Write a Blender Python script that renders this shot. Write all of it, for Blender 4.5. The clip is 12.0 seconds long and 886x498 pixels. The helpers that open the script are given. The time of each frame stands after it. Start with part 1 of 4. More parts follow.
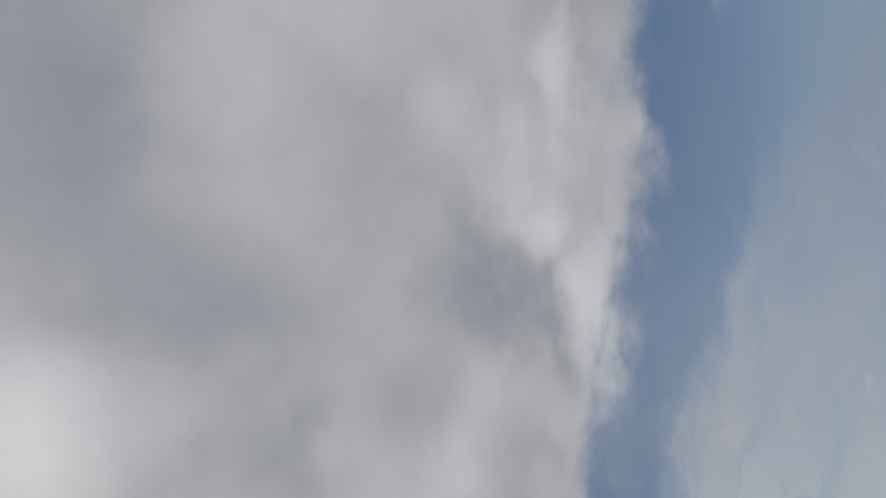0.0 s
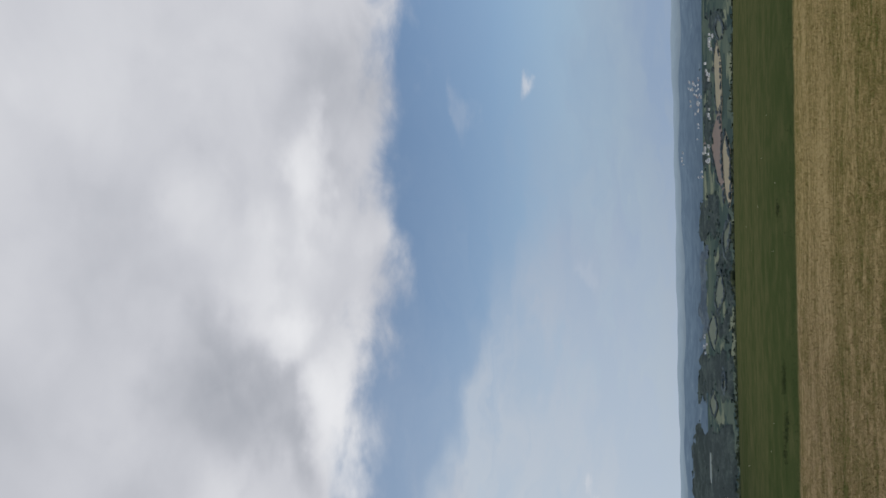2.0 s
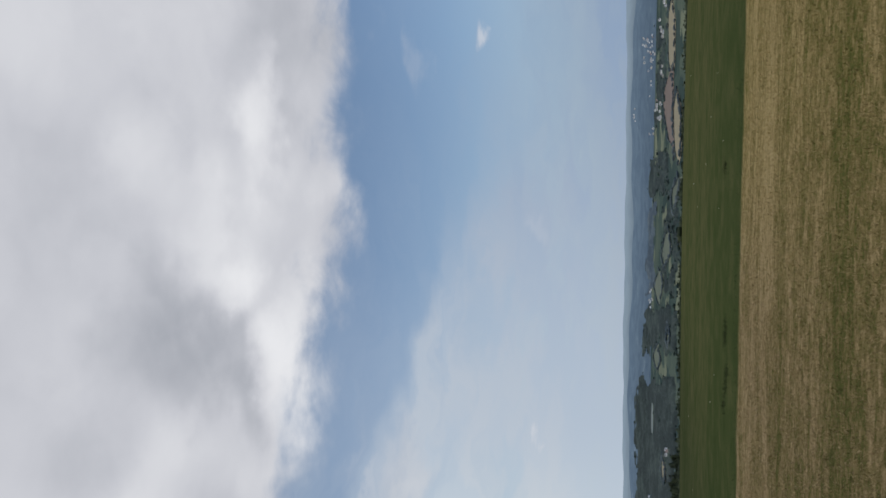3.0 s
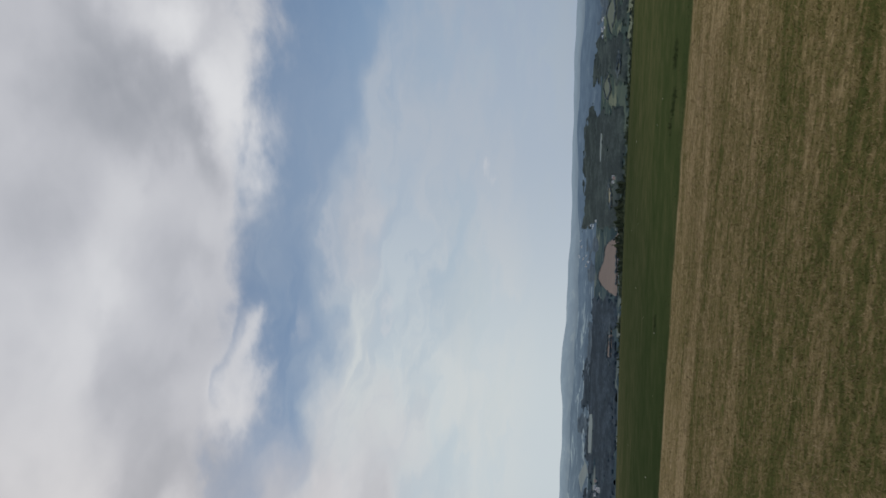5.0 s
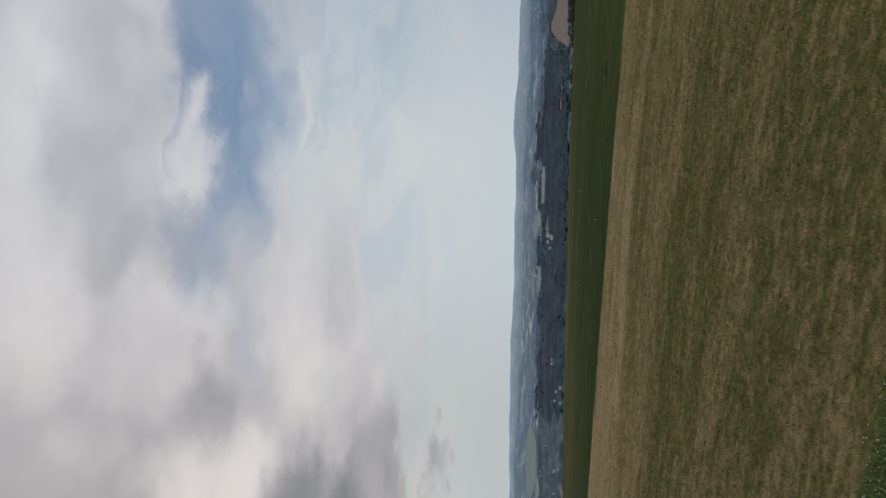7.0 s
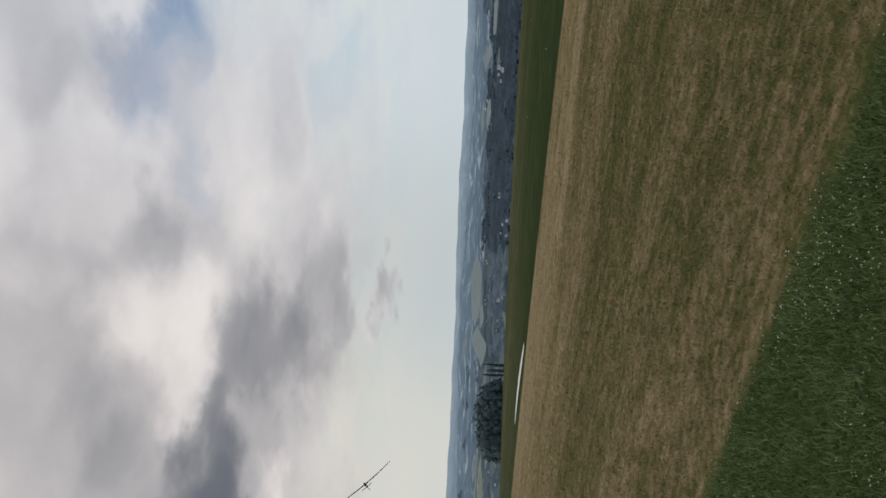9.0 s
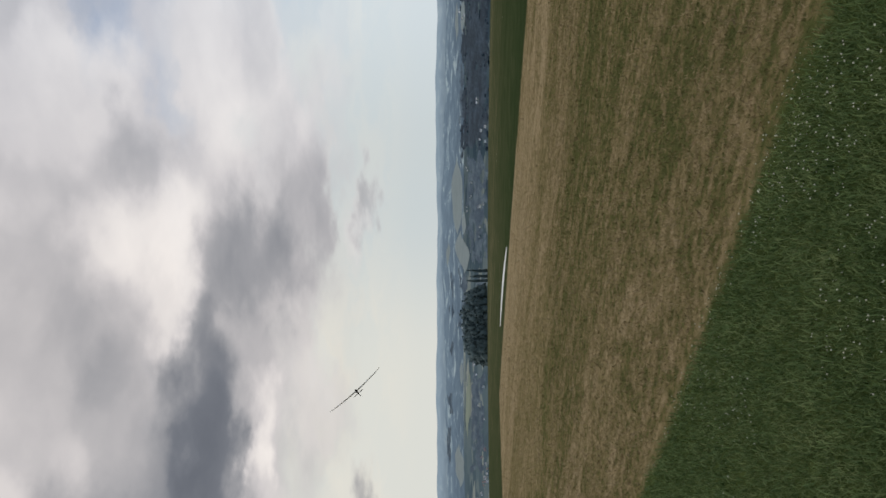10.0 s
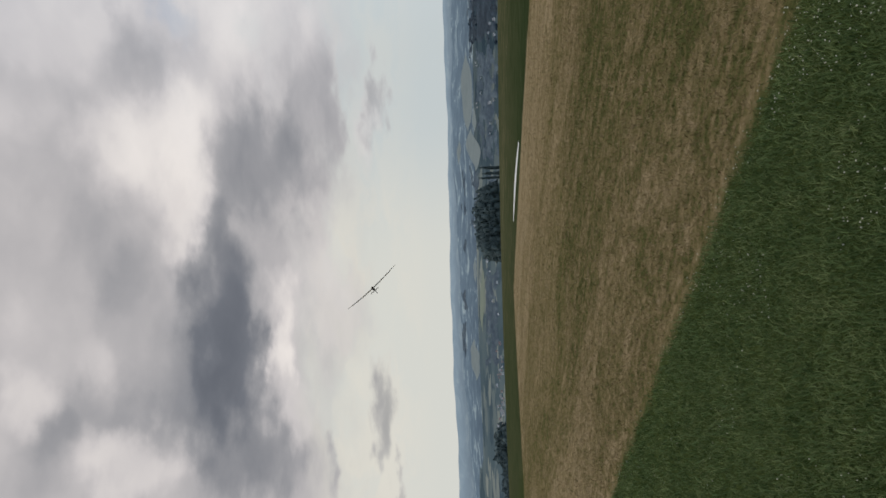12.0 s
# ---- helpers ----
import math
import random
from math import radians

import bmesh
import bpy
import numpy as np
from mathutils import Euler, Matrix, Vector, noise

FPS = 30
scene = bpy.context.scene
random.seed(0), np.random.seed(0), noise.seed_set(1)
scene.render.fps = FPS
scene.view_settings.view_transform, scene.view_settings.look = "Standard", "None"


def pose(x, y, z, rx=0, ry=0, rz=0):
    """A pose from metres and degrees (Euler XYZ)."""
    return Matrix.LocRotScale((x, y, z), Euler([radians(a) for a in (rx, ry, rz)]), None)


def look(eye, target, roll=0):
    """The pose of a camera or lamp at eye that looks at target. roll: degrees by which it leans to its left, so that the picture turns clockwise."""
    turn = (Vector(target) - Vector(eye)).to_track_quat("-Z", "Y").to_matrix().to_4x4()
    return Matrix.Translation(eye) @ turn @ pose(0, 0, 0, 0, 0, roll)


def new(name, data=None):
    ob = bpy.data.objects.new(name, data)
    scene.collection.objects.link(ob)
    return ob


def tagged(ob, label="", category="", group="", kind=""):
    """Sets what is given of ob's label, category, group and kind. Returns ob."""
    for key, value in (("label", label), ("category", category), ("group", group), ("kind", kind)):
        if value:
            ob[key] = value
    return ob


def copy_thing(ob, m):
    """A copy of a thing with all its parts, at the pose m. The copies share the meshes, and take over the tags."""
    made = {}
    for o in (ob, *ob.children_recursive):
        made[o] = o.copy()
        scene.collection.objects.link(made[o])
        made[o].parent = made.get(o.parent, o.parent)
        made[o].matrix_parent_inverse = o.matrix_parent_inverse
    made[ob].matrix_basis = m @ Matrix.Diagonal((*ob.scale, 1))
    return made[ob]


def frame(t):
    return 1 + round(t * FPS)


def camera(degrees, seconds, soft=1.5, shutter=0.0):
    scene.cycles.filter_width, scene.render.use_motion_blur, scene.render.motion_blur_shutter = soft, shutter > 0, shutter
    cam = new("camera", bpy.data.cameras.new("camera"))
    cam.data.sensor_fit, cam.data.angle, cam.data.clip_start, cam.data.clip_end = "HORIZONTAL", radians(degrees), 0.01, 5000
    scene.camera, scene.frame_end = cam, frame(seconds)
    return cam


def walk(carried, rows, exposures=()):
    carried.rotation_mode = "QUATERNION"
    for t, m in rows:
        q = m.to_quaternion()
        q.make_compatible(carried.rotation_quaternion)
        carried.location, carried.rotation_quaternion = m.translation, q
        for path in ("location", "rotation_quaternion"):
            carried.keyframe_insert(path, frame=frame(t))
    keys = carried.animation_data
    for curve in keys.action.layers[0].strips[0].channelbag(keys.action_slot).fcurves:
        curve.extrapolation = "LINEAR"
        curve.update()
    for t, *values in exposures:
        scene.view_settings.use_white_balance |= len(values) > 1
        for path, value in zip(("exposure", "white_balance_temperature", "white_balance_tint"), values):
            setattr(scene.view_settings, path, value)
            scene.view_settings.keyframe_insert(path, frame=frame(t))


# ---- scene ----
cam = camera(55.8, 12.0, soft=1.6)


def stand(x, y, z, yaw, pitch, lean):
    """A phone held sideways: the world's up lies to the picture's left."""
    a, b = radians(yaw), radians(pitch)
    way = Vector((-math.sin(a) * math.cos(b), math.cos(a) * math.cos(b), math.sin(b)))
    eye = Vector((x, y, z))
    return look(eye, eye + way, lean - 90)


walk(cam, [
    (0, stand(0.094, 0.024, 1.600, 7.66, 32.99, 0.16)),
    (0.5, stand(0.104, 0.026, 1.600, 6.13, 24.21, -1.49)),
    (1, stand(0.127, 0.027, 1.600, 2.81, 20.06, -1.80)),
    (1.5, stand(0.147, 0.028, 1.600, 0.00, 17.83, -1.15)),
    (2, stand(0.146, 0.028, 1.600, 0.12, 15.75, -0.94)),
    (2.5, stand(0.140, 0.028, 1.600, 0.94, 13.99, 0.23)),
    (3, stand(0.122, 0.027, 1.600, 3.51, 12.44, 0.87)),
    (5, stand(0.000, 0.000, 1.600, 21.56, 8.70, 2.02)),
    (5.5, stand(-0.028, -0.022, 1.596, 26.27, 7.99, 1.46)),
    (6, stand(-0.052, -0.044, 1.590, 30.62, 7.11, 1.58)),
    (6.5, stand(-0.073, -0.060, 1.580, 34.40, 6.12, 1.53)),
    (7, stand(-0.092, -0.072, 1.572, 37.95, 5.07, 1.21)),
    (7.5, stand(-0.110, -0.088, 1.563, 41.13, 4.50, 0.71)),
    (9.5, stand(-0.190, -0.130, 1.525, 52.13, 0.13, 1.87)),
    (10, stand(-0.208, -0.150, 1.522, 55.46, -0.19, -0.10)),
    (10.5, stand(-0.226, -0.185, 1.520, 58.72, -1.11, -2.18)),
    (11, stand(-0.238, -0.235, 1.526, 62.60, -1.81, -2.92)),
    (11.5, stand(-0.224, -0.256, 1.546, 64.02, -0.90, -2.27)),
    (12, stand(-0.195, -0.236, 1.562, 62.40, 0.73, -1.55)),
], exposures=[(0, -0.6), (0.5, -0.16), (1.0, -0.02), (3.0, 0.0), (4.8, -0.12), (5.0, -0.19), (6.0, -0.19), (7.0, -0.22), (7.5, -0.19), (9.5, -0.02), (10.5, 0.09), (11.0, 0.06), (11.5, -0.06), (12.0, -0.05)])

# ---- light: a cloudy sky with a soft sun behind it ----
SUN_AZ, SUN_EL = 120.0, 38.0
sun = new("sun", bpy.data.lights.new("sun", "SUN"))
sun.data.energy, sun.data.angle, sun.data.color = 0.8, radians(20), (1.0, 0.95, 0.87)
sun.matrix_world = look((math.sin(radians(-SUN_AZ)) * 50, math.cos(radians(SUN_AZ)) * 50, math.tan(radians(SUN_EL)) * 50), (0, 0, 0))


class Graph:
    """Small helper to wire shader nodes."""

    def __init__(self, tree):
        self.tree = tree
        tree.nodes.clear()

    def add(self, kind, **props):
        n = self.tree.nodes.new(kind)
        for k, v in props.items():
            setattr(n, k, v)
        return n

    def put(self, sock, value):
        if isinstance(value, bpy.types.NodeSocket):
            self.tree.links.new(value, sock)
        elif isinstance(value, (tuple, list)) and sock.type == "RGBA" and len(value) == 3:
            sock.default_value = (*value, 1)
        else:
            sock.default_value = value

    def math(self, op, a, b=0.0, c=0.0, clamp=False):
        n = self.add("ShaderNodeMath", operation=op, use_clamp=clamp)
        for i, v in enumerate((a, b, c)):
            self.put(n.inputs[i], v)
        return n.outputs[0]

    def vec(self, op, a, b=(0, 0, 0)):
        n = self.add("ShaderNodeVectorMath", operation=op)
        self.put(n.inputs[0], a)
        self.put(n.inputs[1], b)
        return n.outputs["Value" if op in ("LENGTH", "DOT_PRODUCT") else "Vector"]

    def join(self, x, y, z=0.0):
        n = self.add("ShaderNodeCombineXYZ")
        for i, v in enumerate((x, y, z)):
            self.put(n.inputs[i], v)
        return n.outputs[0]

    def split(self, v):
        n = self.add("ShaderNodeSeparateXYZ")
        self.put(n.inputs[0], v)
        return n.outputs

    def noise(self, v, scale, detail=4.0, rough=0.55, distortion=0.0):
        n = self.add("ShaderNodeTexNoise")
        self.put(n.inputs["Vector"], v)
        for k, x in (("Scale", scale), ("Detail", detail), ("Roughness", rough), ("Distortion", distortion)):
            n.inputs[k].default_value = x
        return n.outputs

    def step(self, x, a, b, lo=0.0, hi=1.0):
        n = self.add("ShaderNodeMapRange", interpolation_type="SMOOTHSTEP")
        for i, v in enumerate((x, a, b, lo, hi)):
            self.put(n.inputs[i], v)
        return n.outputs[0]

    def ramp(self, x, stops):
        n = self.add("ShaderNodeValToRGB")
        self.put(n.inputs[0], x)
        els = n.color_ramp.elements
        while len(els) < len(stops):
            els.new(0.5)
        for e, (p, col) in zip(els, stops):
            e.position, e.color = p, (*col, 1) if len(col) == 3 else col
        return n.outputs[0]

    def mix(self, f, a, b, kind="MIX"):
        n = self.add("ShaderNodeMix", data_type="RGBA", blend_type=kind)
        self.put(n.inputs[0], f)
        self.put(n.inputs[6], a)
        self.put(n.inputs[7], b)
        return n.outputs[2]


world = bpy.data.worlds.new("cloudy_sky")
scene.world = world
world.use_nodes = True
world.cycles.sampling_method, world.cycles.sample_map_resolution = "MANUAL", 512
g = Graph(world.node_tree)
ray_dir = g.add("ShaderNodeTexCoord").outputs["Generated"]
dx, dy, dz = g.split(ray_dir)
# the cloud layer seen in perspective: small and flat towards the horizon
up = g.math("ADD", g.math("MAXIMUM", dz, 0.0), 0.28)
plane = g.join(g.math("DIVIDE", dx, up), g.math("DIVIDE", dy, up), 0.0)
swirl = g.noise(plane, 6.5, 5.0, 0.5)["Color"]
sx, sy, _ = g.split(swirl)
fine = g.noise(g.vec("ADD", plane, (3.1, 0.7, 0)), 6.6, 7.0, 0.56, 0.35)["Fac"]
soft = g.noise(g.vec("ADD", plane, (0.4, 5.2, 0)), 2.8, 5.0, 0.5, 0.5)["Fac"]
DEG = 180 / math.pi
az0 = g.math("MULTIPLY", g.math("ARCTAN2", dx, dy), -DEG)
el0 = g.math("MULTIPLY", g.math("ARCSINE", dz), DEG)
wob = g.step(el0, 0.0, 25.0, 0.45, 1.0)
az = g.math("ADD", az0, g.math("MULTIPLY", g.math("SUBTRACT", sx, 0.5), 9.0))
el = g.math("ADD", el0, g.math("MULTIPLY", g.math("MULTIPLY", g.math("SUBTRACT", sy, 0.5), 7.0), wob))
place = g.join(az, el)
sky = g.add("ShaderNodeTexSky", sky_type="NISHITA", sun_disc=False, sun_elevation=radians(SUN_EL), sun_rotation=radians(-SUN_AZ), altitude=200.0, air_density=1.0, dust_density=0.6, ozone_density=2.0)


def along(x, stops):
    """A value that changes with the azimuth."""
    v = g.ramp(g.math("MULTIPLY_ADD", x, 1 / 120, 20 / 120), [((a + 20) / 120, (h / 40,) * 3) for a, h in stops])
    return g.math("MULTIPLY", g.split(v)[0], 40.0)


# thin veil of high cloud under the blue gap
streaks = g.noise(g.vec("MULTIPLY", g.join(az0, el), (0.045, 0.2, 0)), 1.0, 6.0, 0.58, 0.25)["Fac"]
veil_top = along(az0, [(-20, 4), (-6, 6.9), (-2, 8.4), (2.7, 11.8), (9.9, 14.4), (15, 14.6), (19, 16.0), (27, 15.4), (34, 16.0), (43, 16.9), (50, 17), (90, 18)])
drop = g.math("SUBTRACT", g.math("ADD", el, g.math("MULTIPLY", g.math("SUBTRACT", streaks, 0.5), 4.5)), veil_top)
thin = g.step(az0, 11.0, 19.0, 0.0, 1.4)
veil = g.step(drop, g.math("ADD", g.step(az0, -8.0, 6.0, 7.0, 1.3), thin), g.math("SUBTRACT", g.step(az0, -8.0, 6.0, -5.0, -1.7), thin))
veil = g.math("MULTIPLY", g.math("MULTIPLY", veil, g.step(az0, -10.0, 6.0, 0.85, 1.0)), g.step(streaks, 0.32, 0.68, 0.45, 1.06))
veil = g.math("ADD", g.math("MULTIPLY", veil, 0.98), g.math("ADD", g.step(streaks, 0.35, 0.8, 0.08, 0.3), g.math("ADD", g.math("MULTIPLY", g.step(az, 4.0, 38.0, 0.0, 0.38), g.step(el0, 19.0, 13.0)), g.math("MULTIPLY", g.step(az, 2.0, 14.0, 0.0, 0.2), g.step(az, 28.0, 18.0)))), clamp=True)
# strands of cirrus with blue between them
strand = g.noise(g.join(g.math("MULTIPLY", g.math("MULTIPLY_ADD", el, 0.45, az0), 0.085), g.math("MULTIPLY", g.math("MULTIPLY_ADD", az0, -0.30, el), 0.36)), 1.0, 4.0, 0.55, 0.15)["Fac"]
gaps = g.math("MULTIPLY", g.math("MULTIPLY", g.step(az0, 14.0, 22.0), g.step(az0, 48.0, 40.0)), g.step(el0, 4.5, 9.0))
veil = g.math("MULTIPLY", g.math("MAXIMUM", veil, g.math("MULTIPLY", g.step(az0, 18.0, 36.0, 0.0, 0.36), g.step(el0, 19.0, 13.0, 0.3, 1.0))), g.math("SUBTRACT", 1.0, g.math("MULTIPLY", gaps, g.step(strand, 0.58, 0.40, 0.0, 0.24))))
# the bank of cloud over the blue gap
edge = along(az0, [(-20, 18.2), (-8, 19.1), (-2, 19.5), (6, 20.1), (12, 20.1), (16.5, 20.3), (20, 21.6), (23.7, 22.4), (28, 22.6), (34, 22), (41, 21), (48, 19), (56, 17), (95, 15)])
above = g.math("SUBTRACT", g.math("ADD", el, g.math("MULTIPLY", g.math("SUBTRACT", fine, 0.5), 4.6)), edge)
bank = g.step(above, -2.9, 3.1)
# towards the left the gap closes
left = g.math("MULTIPLY", g.step(az, 25.0, 46.0), g.step(g.math("ADD", el, g.math("MULTIPLY", g.math("SUBTRACT", soft, 0.5), 8.0)), 3.5, 13.0))
start = g.math("MAXIMUM", bank, g.math("MULTIPLY", left, 0.92))
state = g.join(g.step(az0, 42.0, 60.0, 0.70, 0.52), start)


def daub(a, e, wide, high, tone, amount, cover=None):
    """A soft patch of cloud round azimuth a (to the left) and height e, in degrees: its brightness, and how far it covers the blue."""
    global state
    shift, off = (g.add("ShaderNodeVectorMath", operation="MULTIPLY_ADD") for _ in range(2))
    for n, values in ((shift, (state, (1e-9, 1e-9, 0), (-a / wide, -e / high, 0))), (off, (place, (1 / wide, 1 / high, 0), shift.outputs[0]))):
        for i, v in enumerate(values):
            g.put(n.inputs[i], v)
    mask = g.step(g.vec("LENGTH", off.outputs[0]), 0.15, 1.75, amount if tone is not None else 0.92, 0.0)
    blend = g.add("ShaderNodeMix", data_type="VECTOR", factor_mode="NON_UNIFORM")
    g.put(blend.inputs[1], g.join(0.0 if tone is None else mask, 0.0 if cover is None else mask))
    g.put(blend.inputs[4], state)
    blend.inputs[5].default_value = (tone or 0.0, cover or 0.0, 0)
    state = blend.outputs[1]


daub(-8.8, 56.4, 18.8, 7.2, 0.43, 0.85)
daub(-9.6, 44.4, 6.9, 5.3, 0.84, 0.9)
daub(0.4, 48.0, 4.4, 4.3, 0.72, 0.6)
daub(13.5, 50.9, 6.9, 9.0, 0.49, 0.8)
daub(11.8, 59.0, 4.0, 2.8, 0.65, 0.5)
daub(31.0, 57.5, 9.8, 5.0, 1.13, 0.9)
daub(27.3, 51.1, 4.8, 4.9, 0.82, 0.5)
daub(25.0, 42.5, 5.3, 5.4, 0.51, 0.7)
daub(17.1, 44.2, 2.6, 3.7, 0.65, 0.5)
daub(24.5, 33.5, 3.9, 5.2, 1.04, 0.75)
daub(-1.2, 39.0, 9.6, 4.5, 0.63, 0.6)
daub(-10.0, 35.0, 3.5, 7.3, 0.72, 0.4)
daub(-0.9, 38.5, 9.6, 5.0, 0.64, 0.6)
daub(-11.2, 35.9, 4.9, 6.3, 0.77, 0.5)
daub(-9.2, 29.0, 4.8, 2.4, 0.65, 0.5)
daub(-11.7, 22.0, 4.2, 3.3, 0.49, 0.8)
daub(-4.1, 21.0, 4.8, 1.5, 0.58, 0.6)
daub(-5.0, 24.8, 4.1, 1.5, 1.02, 0.85)
daub(-3.5, 31.5, 3.4, 2.1, 0.92, 0.7)
daub(2.9, 28.1, 4.2, 2.5, 0.96, 0.7)
daub(6.6, 26.5, 2.3, 1.6, 1.04, 0.85)
daub(1.2, 24.8, 3.3, 1.8, 0.70, 0.5)
daub(11.4, 30.2, 5.0, 3.8, 0.42, 0.85)
daub(12.1, 27.0, 2.5, 2.1, 0.42, 0.7)
daub(9.9, 25.3, 1.1, 0.9, 0.47, 0.35)
daub(13.6, 24.7, 2.4, 1.1, 0.45, 0.7)
daub(17.5, 23.6, 1.6, 1.1, 0.50, 0.5)
daub(11.0, 21.9, 4.8, 1.8, 0.99, 0.85)
daub(16.6, 21.5, 3.5, 1.3, 0.94, 0.8)
daub(19.9, 24.0, 2.3, 1.4, 0.92, 0.7)
daub(19.4, 27.6, 2.7, 2.8, 0.90, 0.7)
daub(18.6, 36.1, 4.9, 4.7, 0.71, 0.5)
daub(24.3, 34.7, 8.4, 3.1, 0.60, 0.55)
daub(23.9, 27.4, 3.7, 2.1, 0.55, 0.6)
daub(29.9, 31.7, 5.3, 3.6, 0.86, 0.7)
daub(32.2, 28.5, 4.8, 2.0, 0.66, 0.6)
daub(22.1, 24.0, 3.7, 1.4, 0.78, 0.6)
daub(28.1, 22.2, 2.0, 0.5, 0.44, 0.5)
daub(30.3, 21.6, 3.4, 1.7, 0.87, 0.75, 0.92)
daub(33.7, 22.0, 1.2, 1.1, 0.96, 0.7, 0.9)
daub(19.5, 32.9, 6.0, 2.8, 0.54, 0.7)
daub(18.3, 26.7, 3.9, 3.4, 0.64, 0.45)
daub(38.5, 26.9, 4.8, 2.4, 0.62, 0.6)
daub(38.8, 31.8, 4.9, 2.8, 0.93, 0.65)
daub(44.6, 22.8, 3.4, 2.8, 1.09, 0.85)
daub(45.7, 29.1, 3.4, 3.8, 1.02, 0.65)
daub(35.8, 21.8, 1.6, 1.4, None, 0.0, 0.55)
daub(20.6, 18.7, 5.8, 2.9, None, 0.0, 0.1)
daub(24.9, 19.1, 3.6, 2.9, None, 0.0, 0.1)
daub(30.5, 16.5, 3.2, 1.3, None, 0.0, 0.28)
daub(34.0, 16.1, 2.4, 1.0, None, 0.0, 0.45)
daub(20.6, 14.1, 4.6, 1.4, None, 0.0, 0.55)
daub(21.4, 15.9, 3.9, 0.4, 0.86, 0.5, 0.62)
daub(18.3, 17.7, 2.3, 0.3, 0.79, 0.4, 0.4)
daub(29.4, 22.4, 2.4, 0.5, None, 0.0, 0.4)
daub(41.7, 13.3, 4.6, 3.0, 0.88, 0.8, 0.9)
daub(35.5, 12.5, 3.5, 2.3, 0.82, 0.6, 0.6)
daub(38.1, 19.8, 2.4, 1.8, 0.73, 0.5, 0.7)
daub(26.0, 12.0, 0.5, 0.5, 0.82, 0.7, 0.45)
daub(22.8, 8.0, 0.9, 0.3, 0.84, 0.7, 0.4)
daub(35.9, 19.5, 2.4, 1.8, None, 0.0, 0.3)
daub(40.3, 20.1, 2.8, 1.8, None, 0.0, 0.42)
daub(42.6, 17.7, 2.3, 1.0, None, 0.0, 0.33)
daub(47.0, 14.1, 3.4, 2.2, 0.86, 0.6, 0.85)
daub(40.8, 13.0, 3.5, 2.3, 0.80, 0.5, 0.7)
daub(33.0, 28.5, 4.7, 1.6, 0.56, 0.7)
daub(41.0, 26.4, 4.0, 1.3, 0.61, 0.7)
daub(37.0, 30.8, 6.0, 1.9, 0.78, 0.5)
daub(43.7, 22.9, 3.6, 2.1, 0.93, 0.75)
daub(29.9, 17.4, 5.3, 1.6, None, 0.0, 0.12)
daub(25.8, 20.7, 1.8, 1.7, None, 0.0, 0.1)
daub(36.9, 17.9, 2.8, 1.3, None, 0.0, 0.35)
daub(37.3, 19.6, 1.6, 1.3, None, 0.0, 0.5)
daub(36.6, 21.9, 1.6, 0.7, None, 0.0, 0.5)
daub(29.5, 22.7, 2.3, 0.4, None, 0.0, 0.4)
daub(44.8, 17.1, 2.8, 0.6, None, 0.0, 0.5)
daub(31.7, 21.7, 2.5, 1.2, 0.86, 0.7, 0.84)
daub(44.4, 13.8, 4.3, 3.0, 0.92, 0.7, 0.9)
daub(38.5, 14.6, 2.0, 1.9, 0.81, 0.6, 0.8)
daub(49.6, 19.8, 2.2, 2.3, 0.64, 0.65)
daub(52.1, 26.8, 1.9, 1.9, 0.86, 0.5)
daub(57.7, 23.9, 1.5, 1.6, 0.81, 0.4)
daub(55.3, 19.4, 3.4, 3.3, 1.14, 0.85)
daub(52.6, 17.5, 1.9, 2.2, 1.02, 0.5)
daub(55.4, 13.3, 2.4, 2.0, 0.41, 0.8, 1)
daub(55.4, 10.9, 3.2, 1.6, 0.34, 0.8, 1)
daub(52.0, 9.4, 3.8, 1.3, 0.54, 0.7, 0.9)
daub(52.7, 7.8, 3.0, 0.8, 0.51, 0.65, 0.95)
daub(53.4, 5.7, 2.6, 0.7, 0.90, 0.5)
daub(52.0, 5.0, 2.1, 0.7, 0.43, 0.85, 1)
daub(38.5, 24.1, 2.9, 4.7, 0.49, 0.55)
daub(62.9, 24.6, 5.6, 3.8, 0.70, 0.4)
daub(42.6, 14.1, 3.8, 2.2, 0.73, 0.6, 0.9)
daub(41.4, 11.9, 4.5, 0.9, 0.55, 0.45, 0.7)
daub(40.5, 8.9, 3.3, 1.5, None, 0.0, 0.25)
daub(48.2, 10.7, 2.3, 1.9, 0.71, 0.5, 0.8)
daub(48.1, 7.3, 2.7, 1.1, 0.65, 0.5, 0.6)
daub(54.6, 5.6, 2.3, 0.6, 0.87, 0.6, 0.8)
daub(62.3, 6.8, 2.2, 1.5, None, 0.0, 0.2)
daub(66.0, 8.0, 2.9, 2.2, 0.81, 0.6, 0.8)
daub(36.9, 19.1, 1.4, 2.0, None, 0.0, 0.45)
daub(40.9, 18.2, 3.3, 1.7, None, 0.0, 0.75)
daub(47.5, 13.0, 1.5, 0.9, None, 0.0, 0.6)
daub(43.7, 23.3, 3.4, 1.9, 0.72, 0.55)
daub(47.2, 24.1, 3.6, 5.0, 0.55, 0.55)
daub(49.6, 20.1, 2.6, 2.0, 0.40, 0.75)
daub(51.2, 26.1, 2.2, 2.2, 0.49, 0.6)
daub(54.8, 20.2, 4.2, 2.4, 0.79, 0.6)
daub(60.3, 18.1, 1.9, 1.4, 0.87, 0.7)
daub(59.0, 23.8, 3.1, 2.0, 0.45, 0.8)
daub(62.8, 26.8, 3.5, 2.5, 0.56, 0.5)
daub(64.9, 22.3, 2.7, 1.8, 0.37, 0.8)
